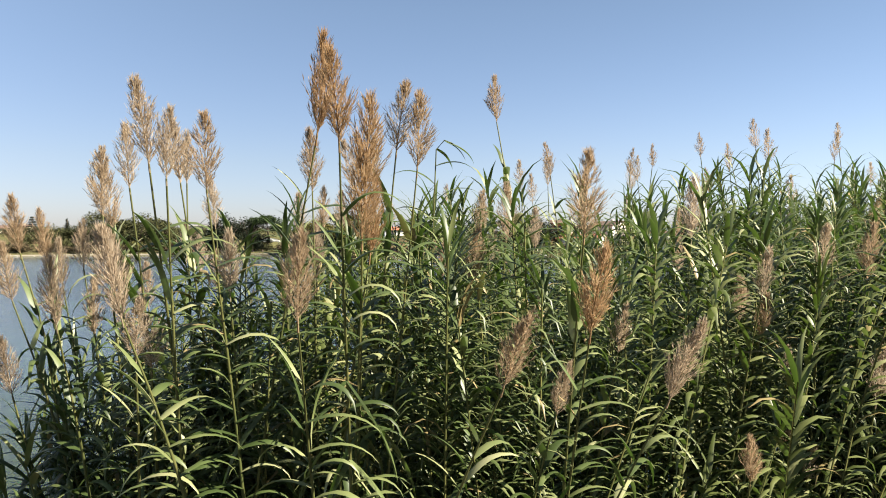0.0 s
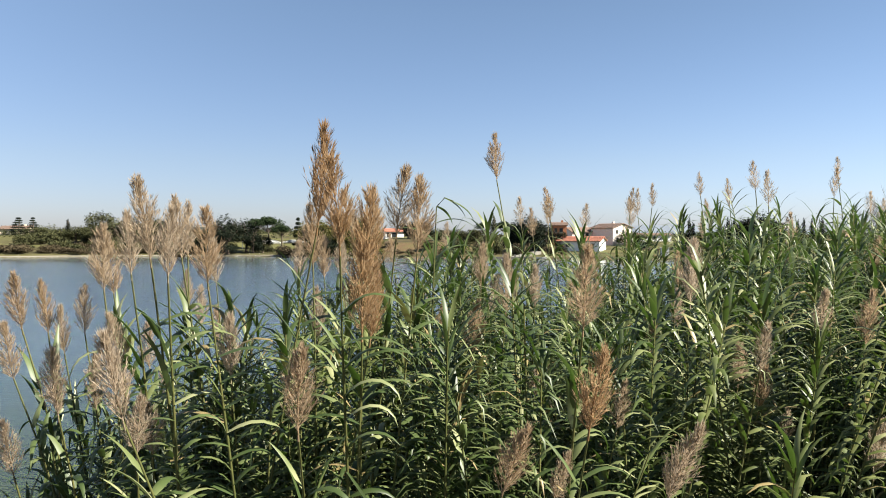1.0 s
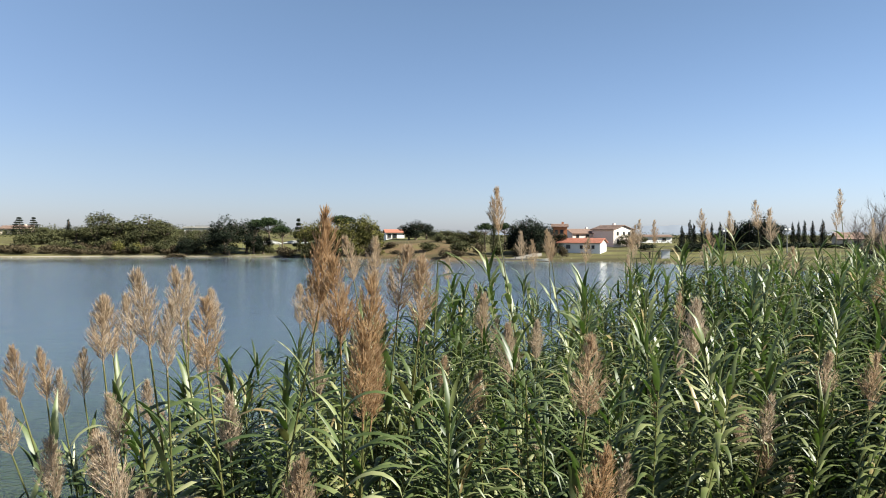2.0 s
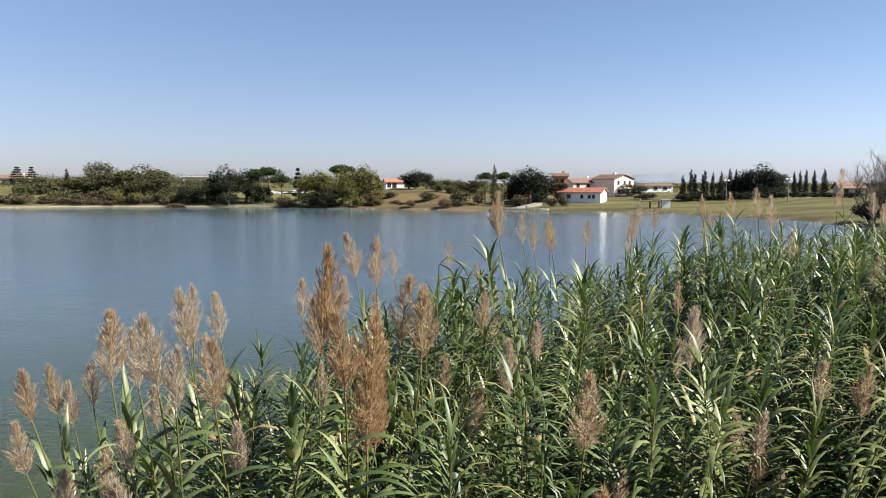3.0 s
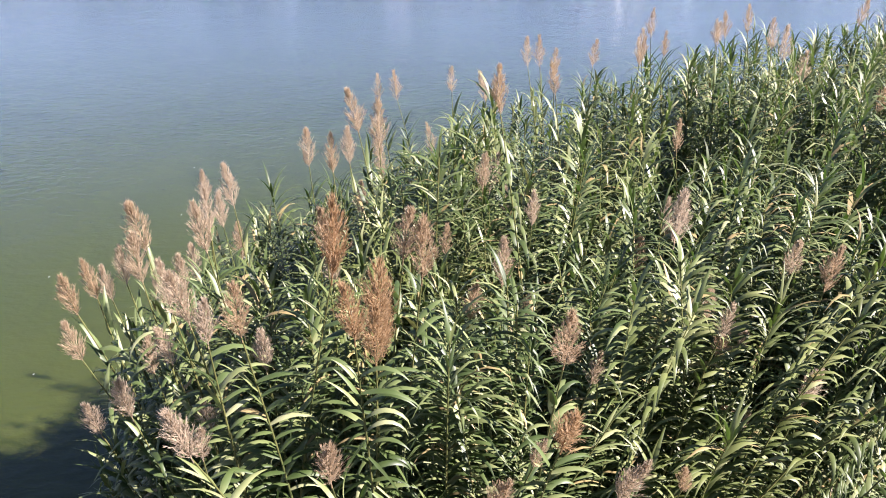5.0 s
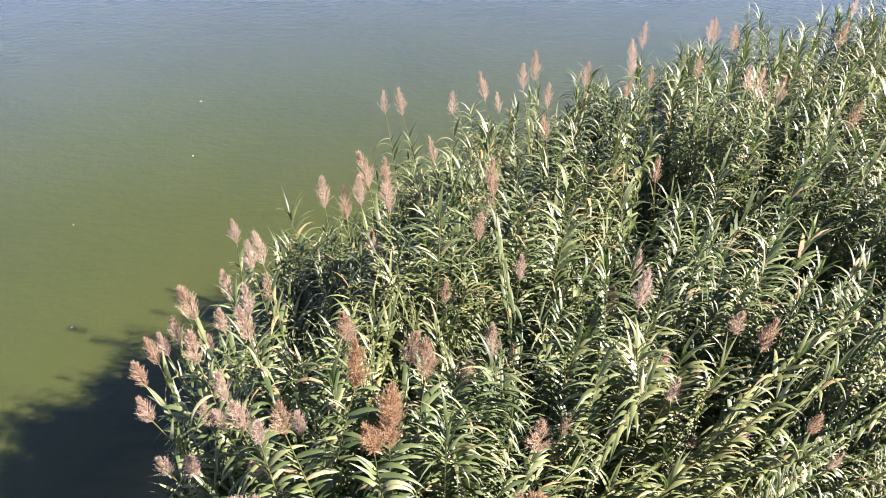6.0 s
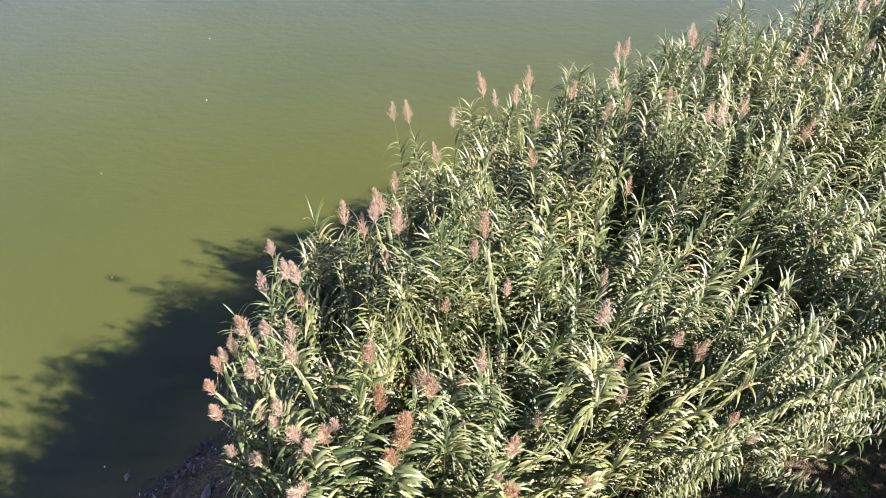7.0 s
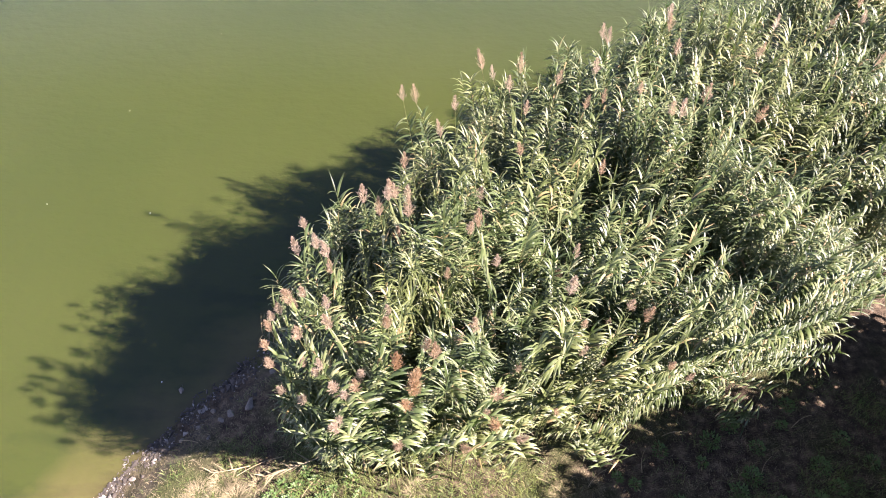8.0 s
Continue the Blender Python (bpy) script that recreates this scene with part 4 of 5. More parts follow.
def make_tree(name, kind, leaf, gen, label, category, H=10.0, W=8.0, count=2700, card=0.29):
    """A tree of height H and crown width W, standing at the origin: trunk, limbs, crown."""
    thing = tagged(new(name), label, category)
    t = np.linspace(0, 1, 7)
    tall = {"round": 0.45, "umbrella": 0.82, "spire": 0.9, "cedar": 0.92, "shrub": 0.4}[kind] * H
    p = np.stack([0.03 * H * np.sin(t * 3 + gen.uniform(0, 6)) * t, 0.03 * H * np.sin(t * 2.2 + gen.uniform(0, 6)) * t, t * tall - 0.2], 1)
    r0 = {"round": 0.035, "umbrella": 0.028, "spire": 0.018, "cedar": 0.03, "shrub": 0.02}[kind] * H
    flare = r0 * (1 - 0.6 * t) + r0 * 0.6 * np.exp(-t * 12)
    v, q = tubes(p[None], flare[None], 8)
    part("trunk", mesh_np("trunk", v, q, mats=(M_BARK,)), None, thing)
    if kind == "round":
        v, q = limbs(gen, (0, 0, 0.3 * H), 0.92 * H, 0.4 * W, 9, r0 * 0.55)
        c = [(0, 0, 0.66 * H)] + [(math.cos(a) * W * gen.uniform(0.2, 0.34), math.sin(a) * W * gen.uniform(0.2, 0.34), H * gen.uniform(0.14, 0.78)) for a in gen.uniform(0, 6.283, 16)]
        r = [(0.3 * W, 0.3 * W, 0.33 * H)] + [(W * k, W * k, W * k * 0.85) for k in gen.uniform(0.14, 0.24, 16)]
    elif kind == "umbrella":
        v, q = limbs(gen, (p[-2][0], p[-2][1], 0.55 * H), 0.9 * H, 0.42 * W, 10, r0 * 0.6)
        c = [(math.cos(a) * W * k, math.sin(a) * W * k, H * (0.9 - 0.25 * k)) for a, k in zip(gen.uniform(0, 6.283, 10), gen.uniform(0.02, 0.36, 10))]
        r = [(W * k, W * k, H * 0.11) for k in gen.uniform(0.16, 0.26, 10)]
    elif kind == "spire":
        v = None
        zs = np.linspace(0.1, 0.96, 15)
        c = [(gen.normal(0, 0.05 * W), gen.normal(0, 0.05 * W), z * H) for z in zs]
        r = [(W * 0.5 * min(1.0, 1.25 * (1 - z) ** 0.7 + 0.02) * min(1.0, 0.55 + 2.2 * z),) * 2 + (0.075 * H,) for z in zs]
    elif kind == "cedar":
        v = None
        c, r = [], []
        for z in np.linspace(0.2, 0.95, 7):
            for a in gen.uniform(0, 6.283, 4):
                k = (1 - z) ** 0.75 * 0.36 * W
                c.append((math.cos(a) * k, math.sin(a) * k, z * H))
                r.append((0.12 * W + 0.1 * W * (1 - z), 0.12 * W + 0.1 * W * (1 - z), 0.05 * H))
    else:
        v, q = limbs(gen, (0, 0, 0.0), 0.85 * H, 0.42 * W, 12, r0 * 0.5)
        c = [(math.cos(a) * W * k, math.sin(a) * W * k, H * gen.uniform(0.3, 0.62)) for a, k in zip(gen.uniform(0, 6.283, 8), gen.uniform(0.02, 0.32, 8))]
        r = [(W * k, W * k, H * k * 1.3) for k in gen.uniform(0.16, 0.26, 8)]
    if v is not None:
        part("branchwork", mesh_np("branchwork", v, q, mats=(M_BARK,)), None, thing)
    v, q = clump_cards(gen, c, r, count, card)
    part("crown", mesh_np("crown", v, q, mats=(FOLIAGE[leaf],), smooth=False), None, thing)
    return thing


def stand(kinds, spots, H, W, gen, group, sink=0.0):
    """Copies of the kinds at spots of x, y, z of the top, and width."""
    used = set()
    for n, (x, y, top, wide) in enumerate(spots):
        thing = kinds[n % len(kinds)]
        z = float(height(np.array([x]), np.array([y]))[0]) - sink
        sx, sz = wide / W, max(0.15, (top - z) / H)
        m = pose(x, y, z, 0, 0, gen.uniform(0, 360))
        tagged(thing, group=group)
        if n % len(kinds) in used:
            s = thing.scale
            copy_thing(thing, m @ Matrix.Diagonal((sx / s.x, sx / s.y, sz / s.z, 1)))
        else:
            used.add(n % len(kinds))
            thing.matrix_basis = m @ Matrix.Diagonal((sx, sx, sz, 1))


tg = np.random.default_rng(5)
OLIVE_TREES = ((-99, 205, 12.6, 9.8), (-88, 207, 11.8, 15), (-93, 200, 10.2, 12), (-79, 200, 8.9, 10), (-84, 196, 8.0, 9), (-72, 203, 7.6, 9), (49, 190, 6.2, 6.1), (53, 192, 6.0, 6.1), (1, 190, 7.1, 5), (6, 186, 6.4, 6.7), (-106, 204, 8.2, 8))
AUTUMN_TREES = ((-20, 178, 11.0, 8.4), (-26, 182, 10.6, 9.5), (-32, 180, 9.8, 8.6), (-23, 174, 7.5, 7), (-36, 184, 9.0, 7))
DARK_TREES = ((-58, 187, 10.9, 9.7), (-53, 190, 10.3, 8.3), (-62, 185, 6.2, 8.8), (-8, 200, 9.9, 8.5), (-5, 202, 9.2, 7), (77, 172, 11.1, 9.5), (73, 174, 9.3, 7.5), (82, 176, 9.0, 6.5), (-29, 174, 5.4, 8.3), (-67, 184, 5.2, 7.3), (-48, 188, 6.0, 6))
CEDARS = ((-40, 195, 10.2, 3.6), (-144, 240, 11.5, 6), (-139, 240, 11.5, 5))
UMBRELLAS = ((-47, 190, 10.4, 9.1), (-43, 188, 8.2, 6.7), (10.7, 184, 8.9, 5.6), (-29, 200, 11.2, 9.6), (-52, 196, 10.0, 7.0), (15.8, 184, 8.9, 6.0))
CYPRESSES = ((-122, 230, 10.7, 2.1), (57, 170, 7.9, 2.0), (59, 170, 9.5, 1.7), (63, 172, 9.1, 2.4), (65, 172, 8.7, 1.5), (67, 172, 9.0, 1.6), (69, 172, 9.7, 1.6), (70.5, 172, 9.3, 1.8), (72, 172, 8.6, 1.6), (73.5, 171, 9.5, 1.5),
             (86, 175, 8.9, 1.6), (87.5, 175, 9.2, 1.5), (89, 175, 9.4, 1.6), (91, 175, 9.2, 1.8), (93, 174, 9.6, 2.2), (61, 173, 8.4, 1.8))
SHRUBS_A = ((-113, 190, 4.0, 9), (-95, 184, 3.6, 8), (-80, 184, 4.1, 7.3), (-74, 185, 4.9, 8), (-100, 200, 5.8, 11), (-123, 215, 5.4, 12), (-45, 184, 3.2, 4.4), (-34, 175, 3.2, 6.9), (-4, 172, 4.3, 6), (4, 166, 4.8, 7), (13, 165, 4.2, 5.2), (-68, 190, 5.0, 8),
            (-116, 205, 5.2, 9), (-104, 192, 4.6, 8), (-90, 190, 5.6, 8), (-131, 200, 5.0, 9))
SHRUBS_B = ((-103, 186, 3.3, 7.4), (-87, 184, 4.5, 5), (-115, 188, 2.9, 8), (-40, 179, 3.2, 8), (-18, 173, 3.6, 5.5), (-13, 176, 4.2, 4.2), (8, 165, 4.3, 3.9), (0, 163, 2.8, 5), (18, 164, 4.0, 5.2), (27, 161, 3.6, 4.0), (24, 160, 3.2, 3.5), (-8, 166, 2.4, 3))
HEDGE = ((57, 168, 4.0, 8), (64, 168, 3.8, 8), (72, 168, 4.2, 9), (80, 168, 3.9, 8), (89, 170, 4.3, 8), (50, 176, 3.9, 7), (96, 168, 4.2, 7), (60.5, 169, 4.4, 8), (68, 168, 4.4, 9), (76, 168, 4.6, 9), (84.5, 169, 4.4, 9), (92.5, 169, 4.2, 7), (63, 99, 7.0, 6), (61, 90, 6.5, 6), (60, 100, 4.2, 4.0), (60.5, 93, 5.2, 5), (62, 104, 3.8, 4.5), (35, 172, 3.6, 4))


def scatter(n, x0, x1, y0, y1, lo, hi, w0, w1):
    """Random bush places: x, y, z of the top, width."""
    out = []
    for _ in range(n):
        x, y = tg.uniform(x0, x1), tg.uniform(y0, y1)
        out.append((x, y, float(height(np.array([x]), np.array([y]))[0]) + tg.uniform(lo, hi), tg.uniform(w0, w1)))
    return tuple(out)


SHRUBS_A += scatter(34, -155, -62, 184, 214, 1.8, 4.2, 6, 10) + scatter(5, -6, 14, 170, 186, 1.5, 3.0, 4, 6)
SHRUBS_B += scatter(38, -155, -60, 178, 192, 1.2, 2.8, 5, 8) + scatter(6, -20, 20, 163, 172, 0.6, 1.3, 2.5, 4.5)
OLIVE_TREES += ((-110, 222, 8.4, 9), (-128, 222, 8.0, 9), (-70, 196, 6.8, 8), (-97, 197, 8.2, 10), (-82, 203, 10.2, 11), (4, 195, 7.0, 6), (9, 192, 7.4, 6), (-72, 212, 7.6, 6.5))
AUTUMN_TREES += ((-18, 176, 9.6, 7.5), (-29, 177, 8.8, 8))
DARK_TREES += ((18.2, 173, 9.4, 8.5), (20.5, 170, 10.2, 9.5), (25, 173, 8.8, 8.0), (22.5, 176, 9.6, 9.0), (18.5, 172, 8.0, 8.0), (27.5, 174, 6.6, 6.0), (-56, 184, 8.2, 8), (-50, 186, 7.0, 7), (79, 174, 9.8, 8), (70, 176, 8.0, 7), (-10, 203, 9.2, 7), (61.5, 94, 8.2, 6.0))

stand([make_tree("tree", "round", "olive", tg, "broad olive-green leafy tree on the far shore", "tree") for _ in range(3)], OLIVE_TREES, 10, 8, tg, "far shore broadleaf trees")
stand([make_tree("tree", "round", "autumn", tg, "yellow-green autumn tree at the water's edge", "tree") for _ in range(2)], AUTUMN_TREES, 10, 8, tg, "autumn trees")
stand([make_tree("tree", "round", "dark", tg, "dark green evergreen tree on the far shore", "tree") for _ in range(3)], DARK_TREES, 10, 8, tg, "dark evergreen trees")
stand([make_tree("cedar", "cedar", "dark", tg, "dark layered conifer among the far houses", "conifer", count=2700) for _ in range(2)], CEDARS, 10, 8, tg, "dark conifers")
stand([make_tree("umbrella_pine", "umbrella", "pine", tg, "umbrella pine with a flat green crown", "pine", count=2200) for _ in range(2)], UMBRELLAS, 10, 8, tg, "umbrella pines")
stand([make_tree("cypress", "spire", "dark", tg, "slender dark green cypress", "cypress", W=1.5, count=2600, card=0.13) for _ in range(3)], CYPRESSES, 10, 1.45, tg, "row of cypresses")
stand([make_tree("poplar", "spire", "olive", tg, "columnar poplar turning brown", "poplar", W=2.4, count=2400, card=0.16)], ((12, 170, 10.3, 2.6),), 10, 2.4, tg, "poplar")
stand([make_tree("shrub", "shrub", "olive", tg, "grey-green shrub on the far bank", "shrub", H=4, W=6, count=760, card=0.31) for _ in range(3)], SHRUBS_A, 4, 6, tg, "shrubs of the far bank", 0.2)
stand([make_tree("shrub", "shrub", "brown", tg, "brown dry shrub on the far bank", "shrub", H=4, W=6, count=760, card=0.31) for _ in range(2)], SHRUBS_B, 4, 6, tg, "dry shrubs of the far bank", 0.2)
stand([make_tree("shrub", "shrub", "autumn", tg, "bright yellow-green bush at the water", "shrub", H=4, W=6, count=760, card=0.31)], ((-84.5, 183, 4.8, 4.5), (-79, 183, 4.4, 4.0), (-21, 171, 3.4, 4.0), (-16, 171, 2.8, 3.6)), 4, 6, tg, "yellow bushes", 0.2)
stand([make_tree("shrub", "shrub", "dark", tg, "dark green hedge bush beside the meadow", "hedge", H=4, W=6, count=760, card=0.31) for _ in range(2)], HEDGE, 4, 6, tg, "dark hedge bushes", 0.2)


def distant_woods():
    """Low woods and hedges that close the view behind the far shore."""
    gen = np.random.default_rng(17)
    c, r = [], []
    for _ in range(700):
        x, y = gen.uniform(-190, 165), gen.uniform(222, 300)
        h = gen.uniform(1.6, 4.2) * (0.72 if x < -60 else 0.6)
        w = gen.uniform(2.5, 6.5)
        c.append((x, y, float(height(np.array([x]), np.array([y]))[0]) + 0.35 * h))
        r.append((w, w, 0.75 * h))
    v, q = clump_cards(gen, c, r, 52000, 0.32)
    tagged(part("woods", mesh_np("woods", v, q, mats=(FOLIAGE["olive"],), smooth=False)), "distant grey-green woods and hedges behind the far shore", "woods", kind="stuff")


distant_woods()
# trees added out of view beside the reed bed to cast shade on the bank
bg = np.random.default_rng(8)
stand([make_tree("tree", "round", "olive", bg, "unseen broad leafy tree added to shade the near bank", "tree", H=6, W=6, count=7000, card=0.185)], ((9.6, 1.5, 7.2, 5.2), (12.4, 1.4, 7.6, 5.6), (9.4, -0.8, 6.8, 5.4), (10.7, 4.5, 5.2, 3.6), (8.2, 1.4, 5.4, 4.4), (14.5, 0.9, 7.6, 5.6)), 6, 6, bg, "bank trees")


def bare_tree():
    """A leafless tree of fine upright twigs."""
    gen = np.random.default_rng(12)
    thing = tagged(new("bare_tree"), "leafless grey tree with fine upright twigs", "tree")
    t = np.linspace(0, 1, 7)
    p = np.stack([0.3 * t, 0.2 * t, 6 * t - 0.3], 1)
    v, q = tubes(p[None], (0.22 * (1 - 0.7 * t))[None], 8)
    part("trunk", mesh_np("trunk", v, q, mats=(M_BARK,)), None, thing)
    ends, paths, radii = [], [], []
    for level, (n, ln, r) in enumerate(((16, 3.6, 0.07), (110, 1.9, 0.03), (1300, 1.1, 0.013))):
        src = [p[i] for i in (2, 3, 4, 5, 6)] if level == 0 else list(ends)
        ends = []
        for i in range(n):
            o = np.array(src[gen.integers(len(src))])
            a, e = gen.uniform(0, 6.283), gen.uniform(0.5, 1.25)
            d = np.array([math.cos(a) * math.cos(e), math.sin(a) * math.cos(e), math.sin(e)])
            s = np.linspace(0, 1, 5)[:, None]
            path = o + d * s * ln * gen.uniform(0.6, 1.1) + np.array([0, 0, 0.25 * ln]) * s ** 2
            paths.append(path)
            radii.append(r * (1 - 0.7 * s[:, 0]))
            ends += [path[2], path[3], path[4]]
    v, q = tubes(np.array(paths), np.array(radii), 4)
    part("branchwork", mesh_np("branchwork", v, q, mats=(M_BARK,)), None, thing)
    thing.matrix_basis = pose(57.6, 95, float(height(np.array([57.6]), np.array([95]))[0]))


bare_tree()


# ---- houses and shore things ----
def block(x0, x1, y0, y1, z0, z1):
    return box(bmesh.new(), x0, x1, y0, y1, z0, z1)


def add_window(thing, x, z, w, h, y):
    """A window in the wall that faces -y at depth y: frame, pane, sill."""
    bm = bmesh.new()
    f = 0.07
    box(bm, x - w / 2 - f, x - w / 2, y - 0.05, y + 0.02, z - f, z + h + f)
    box(bm, x + w / 2, x + w / 2 + f, y - 0.05, y + 0.02, z - f, z + h + f)
    box(bm, x - w / 2, x + w / 2, y - 0.05, y + 0.02, z - f, z)
    box(bm, x - w / 2, x + w / 2, y - 0.05, y + 0.02, z + h, z + h + f)
    win = part("window", bm, M_WOOD, thing)
    part("pane", block(x - w / 2, x + w / 2, y - 0.02, y + 0.01, z, z + h), M_DARK, win)
    part("sill", block(x - w / 2 - 0.12, x + w / 2 + 0.12, y - 0.14, y - 0.052, z - f - 0.07, z - f), M_CONC, win)


def make_house(label, w, d, h, roof_h, wall, windows, ridge="x", roof=M_TILE, over=0.4, chimney=True, name="house"):
    """A gabled house whose front faces -y, its foot at z = 0, with windows (x, z, width, height) in the front."""
    thing = tagged(new(name), label, "house")
    bm = bmesh.new()
    if ridge == "x":
        prof = [(-d / 2, 0), (d / 2, 0), (d / 2, h), (0, h + roof_h), (-d / 2, h)]
        ends = [[bm.verts.new((sx * w / 2, a, b - (0.6 if b == 0 else 0))) for a, b in prof] for sx in (-1, 1)]
    else:
        prof = [(-w / 2, 0), (w / 2, 0), (w / 2, h), (0, h + roof_h), (-w / 2, h)]
        ends = [[bm.verts.new((a, sy * d / 2, b - (0.6 if b == 0 else 0))) for a, b in prof] for sy in (-1, 1)]
    bm.faces.new(ends[0])
    bm.faces.new(ends[1][::-1])
    for i in range(5):
        j = (i + 1) % 5
        bm.faces.new((ends[0][i], ends[1][i], ends[1][j], ends[0][j]))
    bmesh.ops.recalc_face_normals(bm, faces=bm.faces)
    part("wall", bm, wall, thing)
    half, run = (d / 2, w / 2 + over) if ridge == "x" else (w / 2, d / 2 + over)
    slope = roof_h / half

    for sgn in (-1, 1):
        # a slab whose upper face steps down in rows of tiles
        bm = bmesh.new()
        rows_ = max(3, int(half / 0.45))
        line = [(0.0, 0.0), (0.0, 0.16)]
        for i in range(rows_):
            line += [((i + 1) / rows_, 0.19), ((i + 1) / rows_, 0.13)]
        line.append((1.0, 0.0))
        sides_ = []
        for along in (-run, run):
            ring = []
            for u, up_ in line:
                across, z = sgn * (half + over) * u, h + roof_h + 0.03 - slope * (half + over) * u + up_
                ring.append(bm.verts.new((along, across, z) if ridge == "x" else (across, along, z)))
            sides_.append(ring)
        bm.faces.new(sides_[0])
        bm.faces.new(sides_[1][::-1])
        for i in range(len(line)):
            j = (i + 1) % len(line)
            bm.faces.new((sides_[0][i], sides_[1][i], sides_[1][j], sides_[0][j]))
        bmesh.ops.recalc_face_normals(bm, faces=bm.faces)
        part("roof", bm, roof, thing)
    if chimney:
        cx, cy = (w * 0.22, half * 0.4) if ridge == "x" else (half * 0.4, d * 0.1)
        part("chimney", block(cx - 0.3, cx + 0.3, cy - 0.3, cy + 0.3, h, h + roof_h + 0.7), wall, thing)
    front = -d / 2
    for x, z, ww, hh in windows:
        add_window(thing, x, z, ww, hh, front)
    return thing


def settle(thing, x, y, turn, z=None):
    g = float(height(np.array([x]), np.array([y]))[0]) if z is None else z
    thing.matrix_basis = pose(x, y, g, 0, 0, turn)
    return thing


settle(make_house("long low white shed with a red tiled roof", 10.2, 7.5, 2.1, 1.0, M_PLASTER_W, [(-2.6, 0.8, 0.9, 0.8), (0.6, 0.8, 0.6, 0.7), (2.4, 0.8, 0.6, 0.7), (3.4, 0.8, 0.6, 0.7)], "x", chimney=False), 34, 174, -24)
settle(make_house("two-storey pale pink farmhouse with a tiled roof", 7.6, 8.0, 4.5, 1.1, M_PLASTER_P, [(-2.2, 3.0, 0.7, 0.9), (0.2, 3.0, 0.7, 0.9), (2.2, 3.0, 0.7, 0.9), (-2.0, 0.8, 0.7, 1.0), (1.6, 0.8, 0.7, 1.0)], "y", M_OLDTILE), 46.5, 196, 34)
settle(make_house("long pink wing of the farmhouse with a brown tiled roof", 9.0, 7.0, 3.5, 1.1, M_PLASTER_P, [(-3.0, 2.2, 0.8, 0.9), (0, 2.2, 0.8, 0.9), (3.0, 2.2, 0.8, 0.9), (-1.5, 0.5, 0.9, 1.1)], roof=M_OLDTILE), 39, 200, 14)
settle(make_house("narrow orange house with a brown roof", 3.8, 6.0, 5.2, 0.7, M_PLASTER_O, [(0.5, 3.4, 0.8, 1.0), (-0.9, 3.4, 0.6, 1.0), (0.5, 1.0, 0.8, 1.2)], roof=M_OLDTILE), 31, 190, -8)
settle(make_house("white house with a red roof behind the embankment", 5.6, 5.0, 2.2, 0.8, M_PLASTER_W, [(-1.8, 0.7, 1.0, 1.1), (-0.2, 0.1, 1.2, 1.7)], chimney=False), -15.2, 216, 12, 4.2)
settle(make_house("cream villa with a tiled roof on the hillside", 9.0, 7.0, 2.4, 1.0, M_PLASTER_C, [(-2.6, 0.7, 1.0, 1.1), (0.2, 0.3, 1.6, 1.7), (2.8, 0.7, 1.0, 1.1)], roof=M_OLDTILE), -148, 246, 8, 5.2)
settle(make_house("low cream house with a brown roof behind the meadow", 5.6, 5.0, 1.9, 1.4, M_PLASTER_C, [(-1.3, 0.6, 0.9, 1.0), (1.2, 0.3, 1.0, 1.5)], roof=M_OLDTILE, chimney=False), 99, 174, -12, 3.0)
settle(make_house("low white building beyond the meadow", 11.0, 5.0, 1.6, 0.5, M_PLASTER_W, [(-3.0, 0.5, 1.0, 0.7), (0.0, 0.5, 1.0, 0.7), (3.0, 0.5, 1.0, 0.7)], roof=M_OLDTILE, chimney=False), 66, 225, 4, 3.6)


def flat_building():
    thing = tagged(new("house"), "modern flat-roofed white and blue building", "house")
    part("wall", block(-3.8, 3.8, -4, 4, -0.6, 3.0), M_PLASTER_W, thing)
    part("roof", block(-4.3, 4.3, -4.6, 4.4, 3.0, 3.25), M_CONC, thing)
    part("parapet", block(-0.5, 3.6, -3.6, 3.6, 3.25, 3.7), M_STEEL, thing)
    for x in (-2.4, 0.0, 2.4):
        add_window(thing, x, 0.9, 1.6, 1.2, -4)
    settle(thing, -78.5, 225, 20, 4.9)


flat_building()


def field_hut():
    thing = tagged(new("hut"), "small white field hut beside a dark open shelter", "hut")
    part("wall", block(-0.1, 1.6, -0.8, 0.8, -0.4, 1.7), M_PLASTER_W, thing)
    part("roof", block(-0.25, 1.75, -1.0, 1.0, 1.7, 1.82), M_CONC, thing)
    part("shelter_roof", block(-4.6, -0.3, -1.1, 1.1, 1.35, 1.5), M_WOOD, thing)
    for x in (-4.4, -2.5, -0.6):
        for y in (-0.9, 0.9):
            part("post", block(x - 0.08, x + 0.08, y - 0.08, y + 0.08, -0.4, 1.35), M_WOOD, thing)
    settle(thing, 47, 153, -10)


field_hut()


